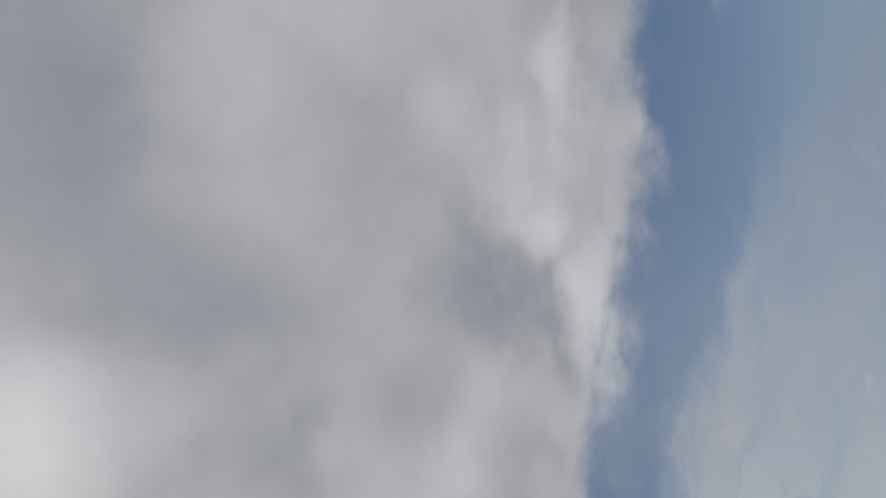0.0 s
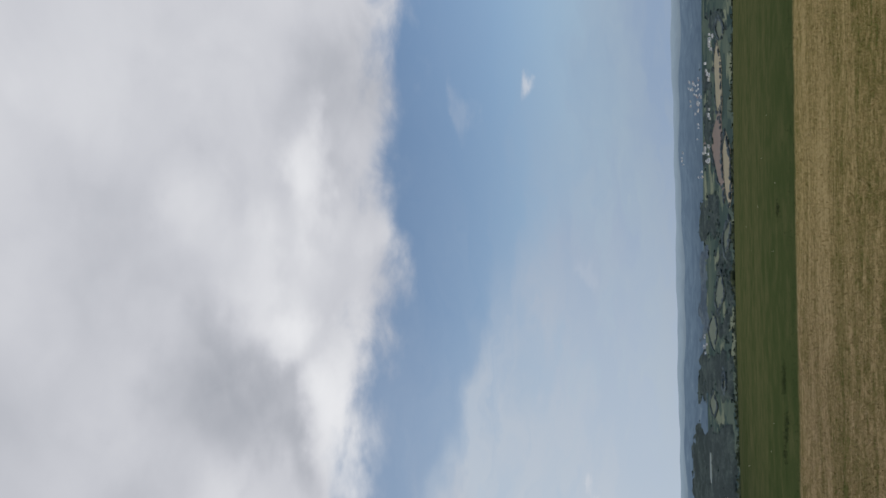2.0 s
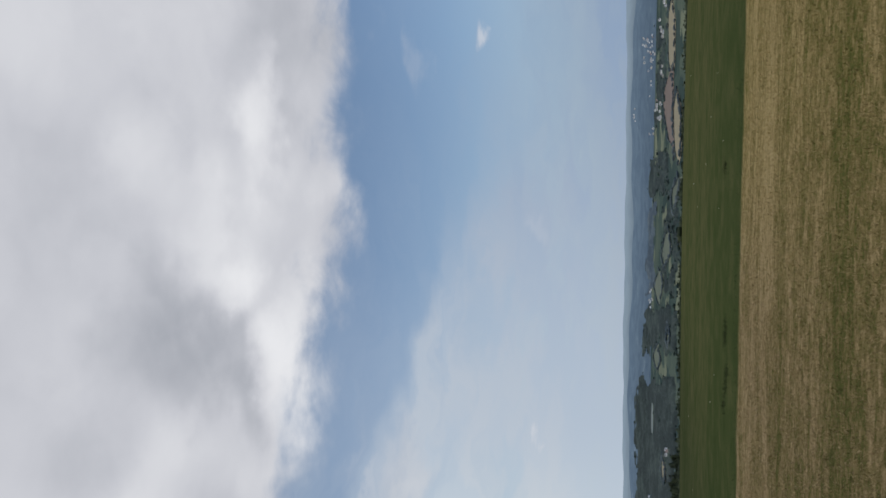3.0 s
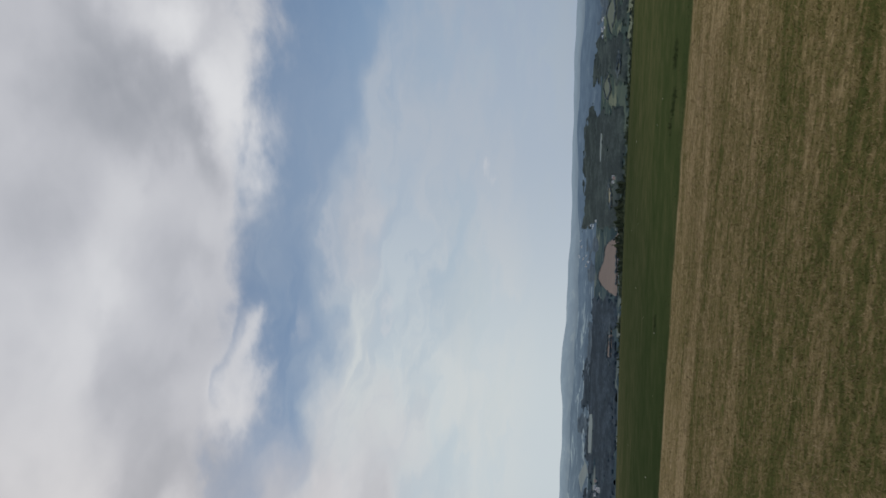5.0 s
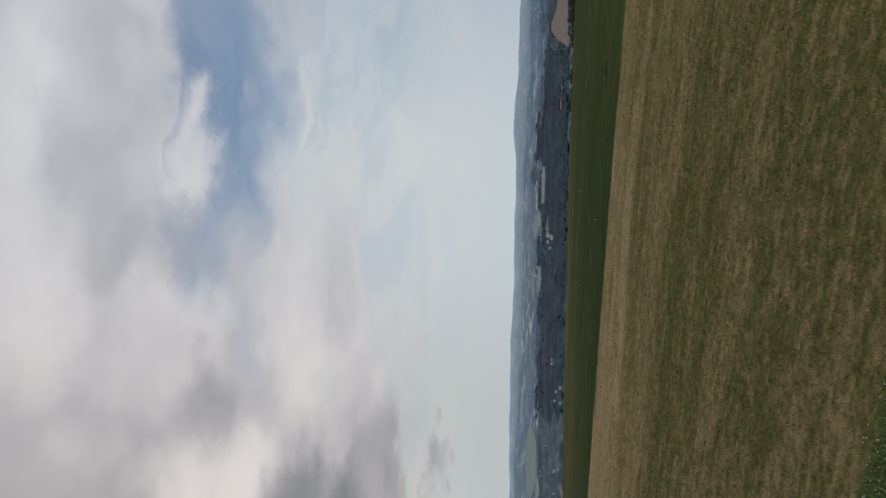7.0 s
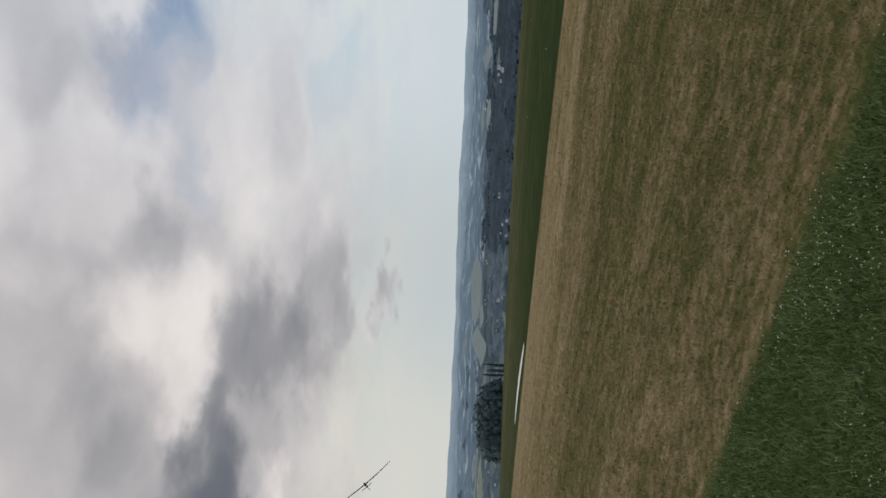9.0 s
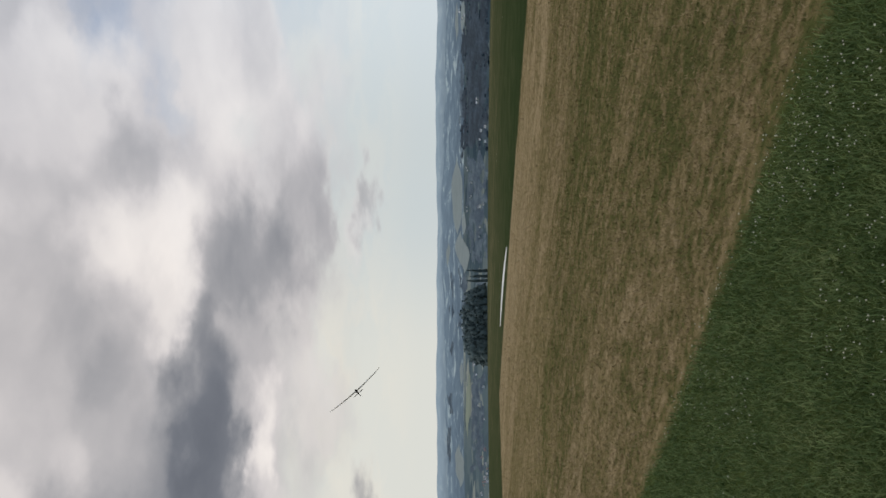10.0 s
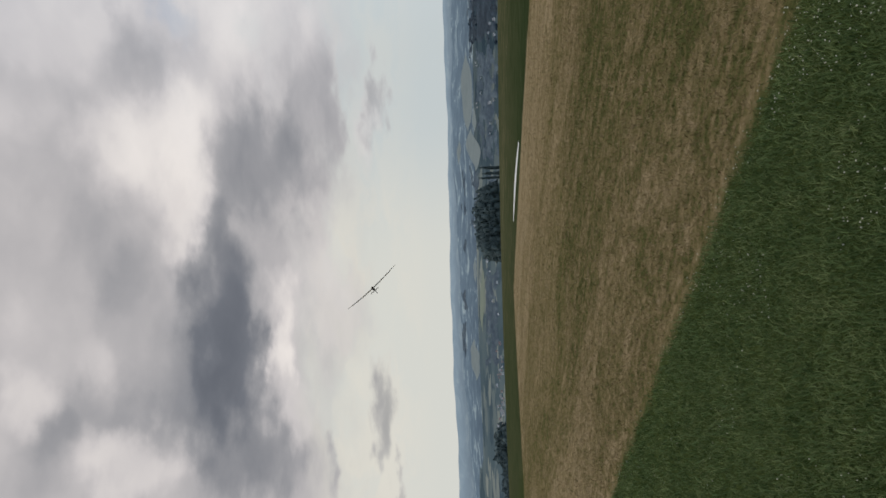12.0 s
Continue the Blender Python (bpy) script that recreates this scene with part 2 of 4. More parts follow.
daub(66.5, 19.9, 3.9, 2.1, 0.40, 0.7)
daub(66.6, 27.3, 1.9, 1.5, 0.70, 0.5)
daub(69.4, 24.6, 1.5, 1.9, 0.70, 0.5)
daub(63.7, 9.4, 3.5, 1.3, 0.77, 0.5)
daub(56.6, 13.6, 3.5, 2.2, 0.29, 0.8, 1)
daub(55.5, 11.3, 2.9, 1.4, 0.26, 0.8, 1)
daub(52.9, 9.5, 4.1, 1.3, 0.45, 0.7, 1)
daub(53.7, 7.9, 3.4, 0.8, 0.46, 0.65, 0.95)
daub(52.3, 5.0, 2.1, 0.7, 0.40, 0.8, 1)
daub(60.3, 6.6, 3.1, 1.7, None, 0.0, 0.25)
daub(61.2, 16.0, 3.1, 1.3, 0.12, 0.8)
daub(66.6, 15.7, 4.8, 2.0, 0.00, 0.85)
daub(72.0, 15.7, 4.7, 2.6, -0.07, 0.85)
daub(69.7, 14.3, 2.7, 1.4, 0.05, 0.55)
daub(76.8, 13.0, 2.5, 2.1, 0.15, 0.75, 1)
daub(71.9, 18.8, 3.4, 1.7, 0.29, 0.6)
daub(72.9, 21.2, 3.0, 1.7, 0.37, 0.7)
daub(73.9, 25.5, 2.6, 1.9, 0.29, 0.8)
daub(71.6, 27.3, 2.3, 1.2, 0.87, 0.7)
daub(76.6, 22.3, 1.8, 2.3, 0.87, 0.7)
daub(76.3, 19.3, 1.8, 1.7, 0.80, 0.6)
daub(77.8, 17.2, 1.4, 1.4, 0.47, 0.5)
daub(77.6, 26.0, 1.5, 1.8, 0.37, 0.5)
daub(66.7, 11.5, 3.1, 1.0, 0.96, 0.95, 1)
daub(65.1, 12.8, 1.9, 1.1, 0.58, 0.5)
daub(70.2, 11.2, 1.5, 0.8, 1.00, 0.9, 1)
daub(68.7, 10.0, 1.9, 0.6, 0.59, 0.4)
daub(72.8, 10.6, 2.2, 1.7, 0.78, 0.7)
daub(73.3, 5.0, 2.5, 0.8, 0.28, 0.85, 1)
daub(75.9, 5.7, 1.5, 0.5, 0.40, 0.7, 0.9)
daub(77.3, 8.1, 1.4, 0.5, 0.45, 0.7, 0.9)
daub(78.1, 4.0, 1.1, 0.4, 0.34, 0.8, 1)
daub(-10.4, 9.4, 1.3, 0.7, 0.87, 0.8, 0.72)
daub(-9.4, 13.8, 1.9, 0.7, 0.70, 0.7, 0.42)
daub(1.4, 6.3, 1.4, 0.6, 0.75, 0.7, 0.35)
daub(15.4, 5.7, 0.8, 0.4, 0.80, 0.8, 0.6)
daub(26.7, 18.0, 1.6, 0.5, 0.78, 0.7, 0.4)
daub(25.8, 12.2, 0.5, 0.5, 0.81, 0.6, 0.4)

shade, covered, _ = g.split(state)
low_down = g.step(el0, 24.0, 15.0)
ragged = g.math("ADD", fine, g.math("MULTIPLY", g.math("SUBTRACT", streaks, fine), low_down))
mass = g.step(g.math("ADD", covered, g.math("MULTIPLY", g.math("SUBTRACT", ragged, 0.5), 0.42)), 0.06, 0.94)
billow = g.noise(g.vec("ADD", plane, g.vec("MULTIPLY", swirl, (0.25, 0.25, 0))), 3.4, 3.0, 0.45)["Fac"]
grain = g.math("ADD", g.math("MULTIPLY", g.math("SUBTRACT", soft, 0.5), 0.22), g.math("MULTIPLY", g.math("SUBTRACT", fine, 0.5), 0.16))
grain = g.math("ADD", grain, g.step(billow, 0.42, 0.6, -0.03, 0.03))
light = g.math("ADD", shade, grain)
cloud = g.ramp(g.math("MULTIPLY_ADD", light, 0.7, 0.2), [(0.0, (0.075, 0.09, 0.12)), (0.25, (0.16, 0.18, 0.215)), (0.45, (0.325, 0.34, 0.37)), (0.66, (0.58, 0.58, 0.60)), (0.9, (0.83, 0.82, 0.81)), (1.0, (0.95, 0.94, 0.92))])
cloud = g.vec("MULTIPLY", cloud, g.mix(g.step(az0, 25.0, 62.0), (0.98, 1.0, 1.045), (1.055, 1.0, 0.965)))
haze = g.mix(g.step(az0, -14.0, 20.0), (0.28, 0.365, 0.50), (0.475, 0.54, 0.625))
haze = g.mix(g.step(az0, 14.0, 32.0), haze, (0.66, 0.71, 0.73))
haze = g.mix(g.step(az0, 36.0, 50.0), haze, (0.585, 0.62, 0.615))
haze = g.mix(g.step(az0, 52.0, 64.0), haze, (0.715, 0.7, 0.635))
wisps = g.noise(g.vec("MULTIPLY", g.join(az, el), (0.11, 0.32, 0)), 1.0, 5.0, 0.55, 0.4)["Fac"]
haze = g.vec("MULTIPLY", haze, g.mix(g.math("MULTIPLY", g.step(wisps, 0.36, 0.62), g.step(el0, 1.0, 5.0)), (0.955, 0.985, 1.01), (1.03, 1.02, 1.01)))
TEN = (10, 10, 10)
blue = g.vec("MULTIPLY", sky.outputs[0], g.mix(g.step(az0, -8.0, 14.0), (0.96, 0.97, 0.98), (1.16, 1.14, 1.12)))
colour = g.mix(veil, blue, g.vec("MULTIPLY", haze, TEN))
colour = g.mix(mass, colour, g.vec("MULTIPLY", cloud, TEN))
low = g.step(el0, g.step(az0, -12.0, 10.0, 12.0, 8.0), 0.5)
colour = g.mix(g.math("MULTIPLY", low, g.step(az0, -10.0, 10.0, 0.72, 0.75)), colour, g.vec("MULTIPLY", haze, TEN))
back = g.add("ShaderNodeBackground")
g.put(back.inputs[0], colour)
back.inputs[1].default_value = 0.1
g.tree.links.new(back.outputs[0], g.add("ShaderNodeOutputWorld").inputs[0])


# ---- materials ----
def surface(name, build, rough=0.9, spec=0.2):
    m = bpy.data.materials.new(name)
    m.use_nodes = True
    q = Graph(m.node_tree)
    out = q.add("ShaderNodeOutputMaterial")
    bsdf = q.add("ShaderNodeBsdfPrincipled")
    bsdf.inputs["Roughness"].default_value = rough
    bsdf.inputs["Specular IOR Level"].default_value = spec
    col, bump = build(q)
    q.put(bsdf.inputs["Base Color"], col)
    if bump is not None:
        b = q.add("ShaderNodeBump")
        b.inputs["Strength"].default_value, b.inputs["Distance"].default_value = bump[1], bump[2]
        q.put(b.inputs["Height"], bump[0])
        q.put(bsdf.inputs["Normal"], b.outputs[0])
    q.tree.links.new(bsdf.outputs[0], out.inputs[0])
    return m, q, bsdf


def position(q):
    return q.add("ShaderNodeNewGeometry").outputs["Position"]


def island(q):
    return q.add("ShaderNodeNewGeometry").outputs["Random Per Island"]


STRIP_FAR, STRIP_END = 17.4, -38.5


def strip_near(x):
    """The edge between the verge and the mown strip."""
    return 2.96 + 0.092 * x


def mown_tone(q, p):
    """Dry and green lanes of a mown strip, lengthwise along x."""
    x, y, _ = q.split(p)
    drift = q.math("MULTIPLY", q.math("SUBTRACT", q.noise(q.vec("MULTIPLY", p, (0.12, 0.3, 0)), 1.0, 3.0, 0.5)["Fac"], 0.5), 5.0)
    yw = q.math("ADD", y, drift)
    lanes = q.noise(q.join(q.math("MULTIPLY", x, 0.05), q.math("MULTIPLY", yw, 0.7)), 1.0, 2.0, 0.5)["Fac"]
    rows = q.noise(q.vec("MULTIPLY", q.join(x, yw), (0.42, 3.2, 0)), 1.0, 3.0, 0.6, 0.8)["Fac"]
    clumps = q.step(q.noise(q.vec("MULTIPLY", p, (2.3, 5.0, 0)), 1.0, 2.0, 0.6, 0.9)["Fac"], 0.3, 0.7)
    tufts = q.noise(q.vec("MULTIPLY", p, (9.0, 13.0, 0)), 1.0, 2.5, 0.6, 0.5)["Fac"]
    tufts = q.step(tufts, 0.36, 0.64)
    far = q.step(yw, 5.0, 16.5, 0.0, 0.34)
    off = q.math("SUBTRACT", yw, q.math("MULTIPLY_ADD", x, 0.092, 2.96))
    near = q.math("MULTIPLY", q.step(off, 4.2, 0.6), q.step(x, -2.0, -6.5, -0.02, 0.3))
    near = q.math("ADD", near, q.math("ADD", q.step(x, -6.0, -18.0, 0.0, 0.2), q.step(x, -7.0, 0.5, 0.0, 0.1)))
    v = q.math("ADD", q.math("MULTIPLY", lanes, 0.85), q.math("MULTIPLY", rows, 0.75))
    v = q.math("ADD", v, q.math("ADD", q.math("MULTIPLY", tufts, 0.34), q.math("MULTIPLY", clumps, 0.35)))
    v = q.math("ADD", v, q.math("ADD", far, near))
    return q.math("SUBTRACT", v, 0.795)


DRY = [(0.0, (0.062, 0.072, 0.024)), (0.3, (0.092, 0.093, 0.034)), (0.52, (0.15, 0.124, 0.056)), (0.76, (0.218, 0.168, 0.089)), (1.0, (0.315, 0.247, 0.146))]


def sappy(q, p, col):
    """Fresher, greener growth towards the right of the hilltop."""
    x, _, _ = q.split(p)
    return q.vec("MULTIPLY", col, q.mix(q.step(x, -3.0, 2.0), (1.06, 1.07, 1.06), (1.2, 1.24, 1.04)))


def hill_colour(q):
    p = position(q)
    x, y, _ = q.split(p)
    wob = q.math("MULTIPLY", q.math("SUBTRACT", q.noise(p, 1.1, 5.0, 0.65)["Fac"], 0.5), 0.7)
    yy, xx = q.math("ADD", y, wob), q.math("ADD", x, wob)
    strip = q.math("MULTIPLY", q.step(q.math("SUBTRACT", yy, q.math("MULTIPLY_ADD", x, 0.092, 2.96)), -0.12, 0.12), q.step(yy, STRIP_FAR + 0.25, STRIP_FAR - 0.25))
    strip = q.math("MULTIPLY", strip, q.step(xx, STRIP_END - 0.5, STRIP_END + 0.5))
    fine = q.noise(p, 28.0, 4.0, 0.7)["Fac"]
    dry = q.ramp(q.math("ADD", mown_tone(q, p), q.math("MULTIPLY", q.math("SUBTRACT", fine, 0.5), 0.5)), DRY)
    dry = sappy(q, p, dry)
    big = q.noise(q.vec("MULTIPLY", p, (0.03, 0.12, 0)), 1.0, 4.0, 0.6)["Fac"]
    med = q.noise(q.vec("MULTIPLY", p, (0.9, 0.7, 0)), 1.0, 6.0, 0.7)["Fac"]
    lush = q.ramp(q.math("ADD", q.math("ADD", q.math("MULTIPLY", big, 0.35), q.math("MULTIPLY", med, 0.65)), q.math("ADD", q.step(y, 18.0, 36.0, 0.0, 0.09), q.step(x, -18.0, -40.0, 0.0, 0.14))), [(0.3, (0.021, 0.035, 0.013)), (0.5, (0.034, 0.046, 0.019)), (0.7, (0.06, 0.064, 0.031)), (0.85, (0.13, 0.114, 0.064))])
    verge = q.ramp(q.math("ADD", q.math("MULTIPLY", med, 0.5), q.math("MULTIPLY", fine, 0.5)), [(0.3, (0.027, 0.045, 0.014)), (0.7, (0.075, 0.098, 0.03))])
    lush = q.vec("MULTIPLY", lush, q.mix(q.step(x, -15.0, -3.0), (1.16, 1.22, 1.22), (1.75, 1.7, 1.6)))
    grass = q.mix(q.step(y, 6.0, 10.0), verge, lush)
    return q.mix(strip, grass, dry), (q.math("ADD", q.math("MULTIPLY", fine, 0.5), med), 0.5, 0.05)


HILL = surface("hill_grass", hill_colour, 1.0, 0.0)[0]


def fan_map(q, p, across, along_m):
    """Ground map whose cells widen with the distance from the hilltop, like the valley's own field strips."""
    x, y, _ = q.split(p)
    w = q.vec("MULTIPLY", q.noise(p, 0.006, 3.0, 0.55)["Color"], (3.0, 1.6, 0))
    return q.vec("ADD", q.join(q.math("DIVIDE", q.math("ARCTAN2", x, y), across), q.math("DIVIDE", q.vec("LENGTH", p), along_m)), w)


def valley_colour(q):
    p = position(q)
    cell = q.add("ShaderNodeTexVoronoi")
    q.put(cell.inputs["Vector"], fan_map(q, p, 0.026, 190.0))
    cell.inputs["Scale"].default_value = 1.0
    n = q.noise(p, 0.02, 6.0, 0.65)["Fac"]
    r, _, _ = q.split(cell.outputs["Color"])
    px, py, _ = q.split(p)
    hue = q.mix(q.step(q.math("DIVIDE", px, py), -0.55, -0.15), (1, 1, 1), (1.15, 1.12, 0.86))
    # distance haze put into the ground colour as a bluish ramp
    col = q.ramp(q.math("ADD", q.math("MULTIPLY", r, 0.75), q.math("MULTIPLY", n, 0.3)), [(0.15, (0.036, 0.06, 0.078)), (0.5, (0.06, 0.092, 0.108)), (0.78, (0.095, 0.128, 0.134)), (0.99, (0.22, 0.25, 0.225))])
    # thicker haze to the left, painted as a lighter tint
    painted_haze = q.mix(q.step(q.math("DIVIDE", px, py), -1.1, -1.9), (1, 1, 1), (1.75, 1.6, 1.5))
    return q.vec("MULTIPLY", q.vec("MULTIPLY", col, hue), painted_haze), None


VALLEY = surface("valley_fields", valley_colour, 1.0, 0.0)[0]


def plain(name, a, b, scale, rough=0.9, spec=0.2, bump=None, detail=5.0):
    def build(q):
        n = q.noise(position(q), scale, detail, 0.62)["Fac"]
        return q.ramp(n, [(0.3, a), (0.7, b)]), (n, *bump) if bump else None
    return surface(name, build, rough, spec)[0]


FIELDS = {
    "green": plain("green_pasture", (0.1, 0.13, 0.1), (0.135, 0.165, 0.125), 0.02),
    # bluer, paler copy for distant fields: haze put into the colour
    "hazy": plain("haze_painted_field", (0.17, 0.215, 0.22), (0.235, 0.285, 0.28), 0.02),
    "clay": plain("ploughed_clay", (0.165, 0.135, 0.118), (0.21, 0.17, 0.148), 0.03),
    "straw": plain("straw_field", (0.25, 0.235, 0.165), (0.32, 0.29, 0.2), 0.03),
    "pasture": plain("pasture", (0.17, 0.215, 0.165), (0.23, 0.27, 0.205), 0.02),
}


def leaf_stuff(name, a, b, rough=0.9):
    def build(q):
        p = position(q)
        x, y, _ = q.split(p)
        lie = q.join(q.math("DIVIDE", q.math("ARCTAN2", x, y), 0.0042), q.math("DIVIDE", q.vec("LENGTH", p), 70.0))
        n = q.noise(lie, 1.0, 3.0, 0.65, 0.4)["Fac"]
        groves = q.noise(q.vec("MULTIPLY", lie, (0.16, 0.3, 0)), 1.0, 3.0, 0.6)["Fac"]
        v = q.math("ADD", q.math("MULTIPLY", island(q), 0.12), q.math("ADD", q.step(n, 0.42, 0.78, 0.0, 0.55), q.step(groves, 0.38, 0.66, -0.05, 0.48)))
        return q.ramp(v, [(0.15, a), (0.85, b)]), None
    return surface(name, build, rough, 0.1)[0]


# Valley leaves hold distance haze in their colour: bluish, HEDGE_FAR and HAZE_LEAF paler.
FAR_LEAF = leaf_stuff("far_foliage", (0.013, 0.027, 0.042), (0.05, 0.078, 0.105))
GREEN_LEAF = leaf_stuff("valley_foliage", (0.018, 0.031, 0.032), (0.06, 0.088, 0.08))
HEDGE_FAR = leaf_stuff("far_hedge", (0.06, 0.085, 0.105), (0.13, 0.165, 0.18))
HAZE_LEAF = leaf_stuff("haze_painted_foliage", (0.05, 0.078, 0.108), (0.12, 0.165, 0.195))
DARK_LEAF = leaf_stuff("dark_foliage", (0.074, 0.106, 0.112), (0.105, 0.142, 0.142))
HEDGE_LEAF = leaf_stuff("hedge_foliage", (0.03, 0.042, 0.028), (0.062, 0.08, 0.045))
BARK = plain("bark", (0.05, 0.042, 0.035), (0.12, 0.1, 0.08), 2.0, bump=(0.6, 0.05))


def blade_colour(q):
    p = position(q)
    n = q.noise(p, 1.3, 3.0, 0.6)["Fac"]
    m = q.noise(p, 5.5, 3.0, 0.6)["Fac"]
    v = q.math("ADD", q.math("MULTIPLY", island(q), 0.32), q.math("ADD", q.math("MULTIPLY", n, 0.52), q.math("MULTIPLY", m, 0.45)))
    v = q.math("SUBTRACT", v, 0.06)
    return q.ramp(v, [(0.3, (0.05, 0.085, 0.028)), (0.55, (0.109, 0.164, 0.057)), (0.78, (0.183, 0.226, 0.089)), (0.95, (0.28, 0.31, 0.135))]), None


BLADE = surface("grass_blade", blade_colour, 0.7, 0.12)[0]


def dry_blade_colour(q):
    v = q.math("MAXIMUM", q.math("ADD", mown_tone(q, position(q)), q.math("MULTIPLY", q.math("SUBTRACT", island(q), 0.3), 0.5)), 0.24)
    return sappy(q, position(q), q.ramp(v, DRY)), None


DRY_BLADE = surface("mown_blade", dry_blade_colour, 0.9, 0.03)[0]


def tuft_colour(q):
    v = q.math("MAXIMUM", q.math("ADD", mown_tone(q, position(q)), q.math("MULTIPLY_ADD", island(q), 0.65, -0.06)), 0.3)
    return sappy(q, position(q), q.ramp(v, DRY)), None


TUFT_BLADE = surface("mown_tuft", tuft_colour, 0.9, 0.03)[0]


def meadow_colour(q):
    p = position(q)
    big = q.noise(q.vec("MULTIPLY", p, (0.03, 0.12, 0)), 1.0, 4.0, 0.6)["Fac"]
    return q.ramp(q.math("ADD", q.math("MULTIPLY", big, 0.7), q.math("MULTIPLY", island(q), 0.3)), [(0.3, (0.028, 0.042, 0.016)), (0.5, (0.04, 0.053, 0.022)), (0.75, (0.068, 0.072, 0.032))]), None


MEADOW_BLADE = surface("meadow_blade", meadow_colour, 0.85, 0.1)[0]
PETAL = plain("clover_white", (0.42, 0.42, 0.32), (0.66, 0.65, 0.52), 40.0)
SHEET = plain("white_sheeting", (0.7, 0.7, 0.67), (0.82, 0.82, 0.8), 1.2, 0.5, 0.4, bump=(0.3, 0.03))
RENDER_W = plain("white_render", (0.76, 0.78, 0.82), (0.85, 0.87, 0.9), 0.6)
RENDER_C = plain("cream_render", (0.6, 0.59, 0.57), (0.7, 0.69, 0.66), 0.6)
BRICK = plain("pinkish_brick", (0.36, 0.31, 0.31), (0.45, 0.39, 0.385), 0.6)
SLATE = plain("slate", (0.26, 0.28, 0.31), (0.38, 0.4, 0.43), 1.5)
TILE = plain("clay_tile", (0.24, 0.17, 0.17), (0.32, 0.24, 0.23), 1.5)
GLASS = plain("window_glass", (0.03, 0.035, 0.045), (0.06, 0.065, 0.08), 1.0, 0.1, 0.6)
DOOR = plain("door_paint", (0.06, 0.08, 0.1), (0.12, 0.13, 0.14), 2.0, 0.5)
FOAM = plain("dark_foam", (0.03, 0.032, 0.038), (0.06, 0.062, 0.07), 6.0, 0.55, 0.4)
FOAM_L = plain("grey_covering", (0.5, 0.5, 0.51), (0.62, 0.62, 0.62), 6.0, 0.5, 0.4)


def hillside(name, dark, mid, pale, haze_glow, depth, left_glow):
    """Woods and small fields far off; blue colour and glow stand in for haze."""
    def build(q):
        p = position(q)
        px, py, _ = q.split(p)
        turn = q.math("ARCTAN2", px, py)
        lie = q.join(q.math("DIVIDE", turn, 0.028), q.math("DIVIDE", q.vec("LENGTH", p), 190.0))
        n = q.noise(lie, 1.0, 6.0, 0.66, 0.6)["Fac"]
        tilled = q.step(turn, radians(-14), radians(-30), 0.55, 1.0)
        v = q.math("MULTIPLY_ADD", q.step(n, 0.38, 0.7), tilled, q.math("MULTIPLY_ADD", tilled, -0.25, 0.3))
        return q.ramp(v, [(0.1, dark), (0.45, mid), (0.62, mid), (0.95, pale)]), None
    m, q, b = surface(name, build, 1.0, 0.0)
    # haze painted as emission: tinted by direction, stronger with distance
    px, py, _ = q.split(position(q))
    q.put(b.inputs["Emission Color"], q.mix(q.step(q.math("ARCTAN2", px, py), radians(-16), radians(-40)), haze_glow, left_glow))
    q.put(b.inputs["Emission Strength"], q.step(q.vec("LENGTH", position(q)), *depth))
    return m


NEAR_SLOPE = hillside("haze_glow_hillside", (0.024, 0.042, 0.07), (0.052, 0.08, 0.11), (0.26, 0.31, 0.31), (0.48, 0.68, 0.92), (2900.0, 4200.0, 0.1, 0.155), (0.66, 0.87, 1.04))
FAR_RIDGE = hillside("haze_glow_ridge", (0.06, 0.085, 0.11), (0.085, 0.115, 0.14), (0.14, 0.17, 0.18), (0.58, 0.75, 0.92), (4350.0, 4800.0, 0.17, 0.29), (0.62, 0.79, 0.93))


# ---- ground ----
def smooth(a, b, x):
    t = np.clip((x - a) / (b - a), 0, 1)
    return t * t * (3 - 2 * t)


def wave(a, r, k):
    """Slow smooth variation over the land."""
    return (np.sin(a * 0.21 + r * 0.0021 * k + 1.3) + np.sin(a * 0.083 * k - r * 0.0037 + 0.4) + 0.6 * np.sin(a * 0.47 - r * 0.0061 * k)) / 2.6


def land(r, a):
    """Height of the ground at the distance r and the azimuth a (degrees, to the left)."""
    r, a = np.asarray(r, float), np.asarray(a, float)
    k = 0.00044 - 0.00022 * smooth(5, 75, a)
    bend = np.clip(r - 42, 0, 118)
    over = np.clip(r - 160, 0, None)
    z = -0.033 * r - k * bend ** 2 - (2 * k * 118) * over
    floor = -80 + 1.5 * wave(a, r, 1.0)
    w = smooth(12, -12, z - floor)
    return z * (1 - w) + floor * w


SKYLINE_BUMPS = [(29.1, 2.2, 0.2), (46.5, 4.0, 0.12), (-13, 5, 0.1), (65, 7, 0.08), (20, 4, -0.1), (16, 4, -0.05), (78, 5, -0.16)]


def skyline(a):
    s = 0.19 + 0.03 * np.sin(a * 0.9) + 0.02 * np.sin(a * 2.3 + 1)
    for c, w, h in SKYLINE_BUMPS:
        s = s + h * np.exp(-((a - c) / w) ** 2)
    return s


def crest(a):
    """Height of sight of the nearer slope's top."""
    return -0.22 - 0.12 * np.sin(a * 0.31 + 0.5) - 0.05 * np.sin(a * 1.3) - 0.75 * smooth(64, 79, a) - 0.25 * smooth(8, 24, a) * smooth(46, 34, a)


def hills(r, a):
    """The slopes that close the valley."""
    t = np.clip((r - 2900) / 1300, 0, 1)
    deg = -1.62 + (crest(a) + 1.62) * t
    deg = deg + 0.07 * wave(a * 1.3, r, 2.0) * np.sin(np.pi * t)
    return 1.6 + np.tan(np.radians(deg)) * r


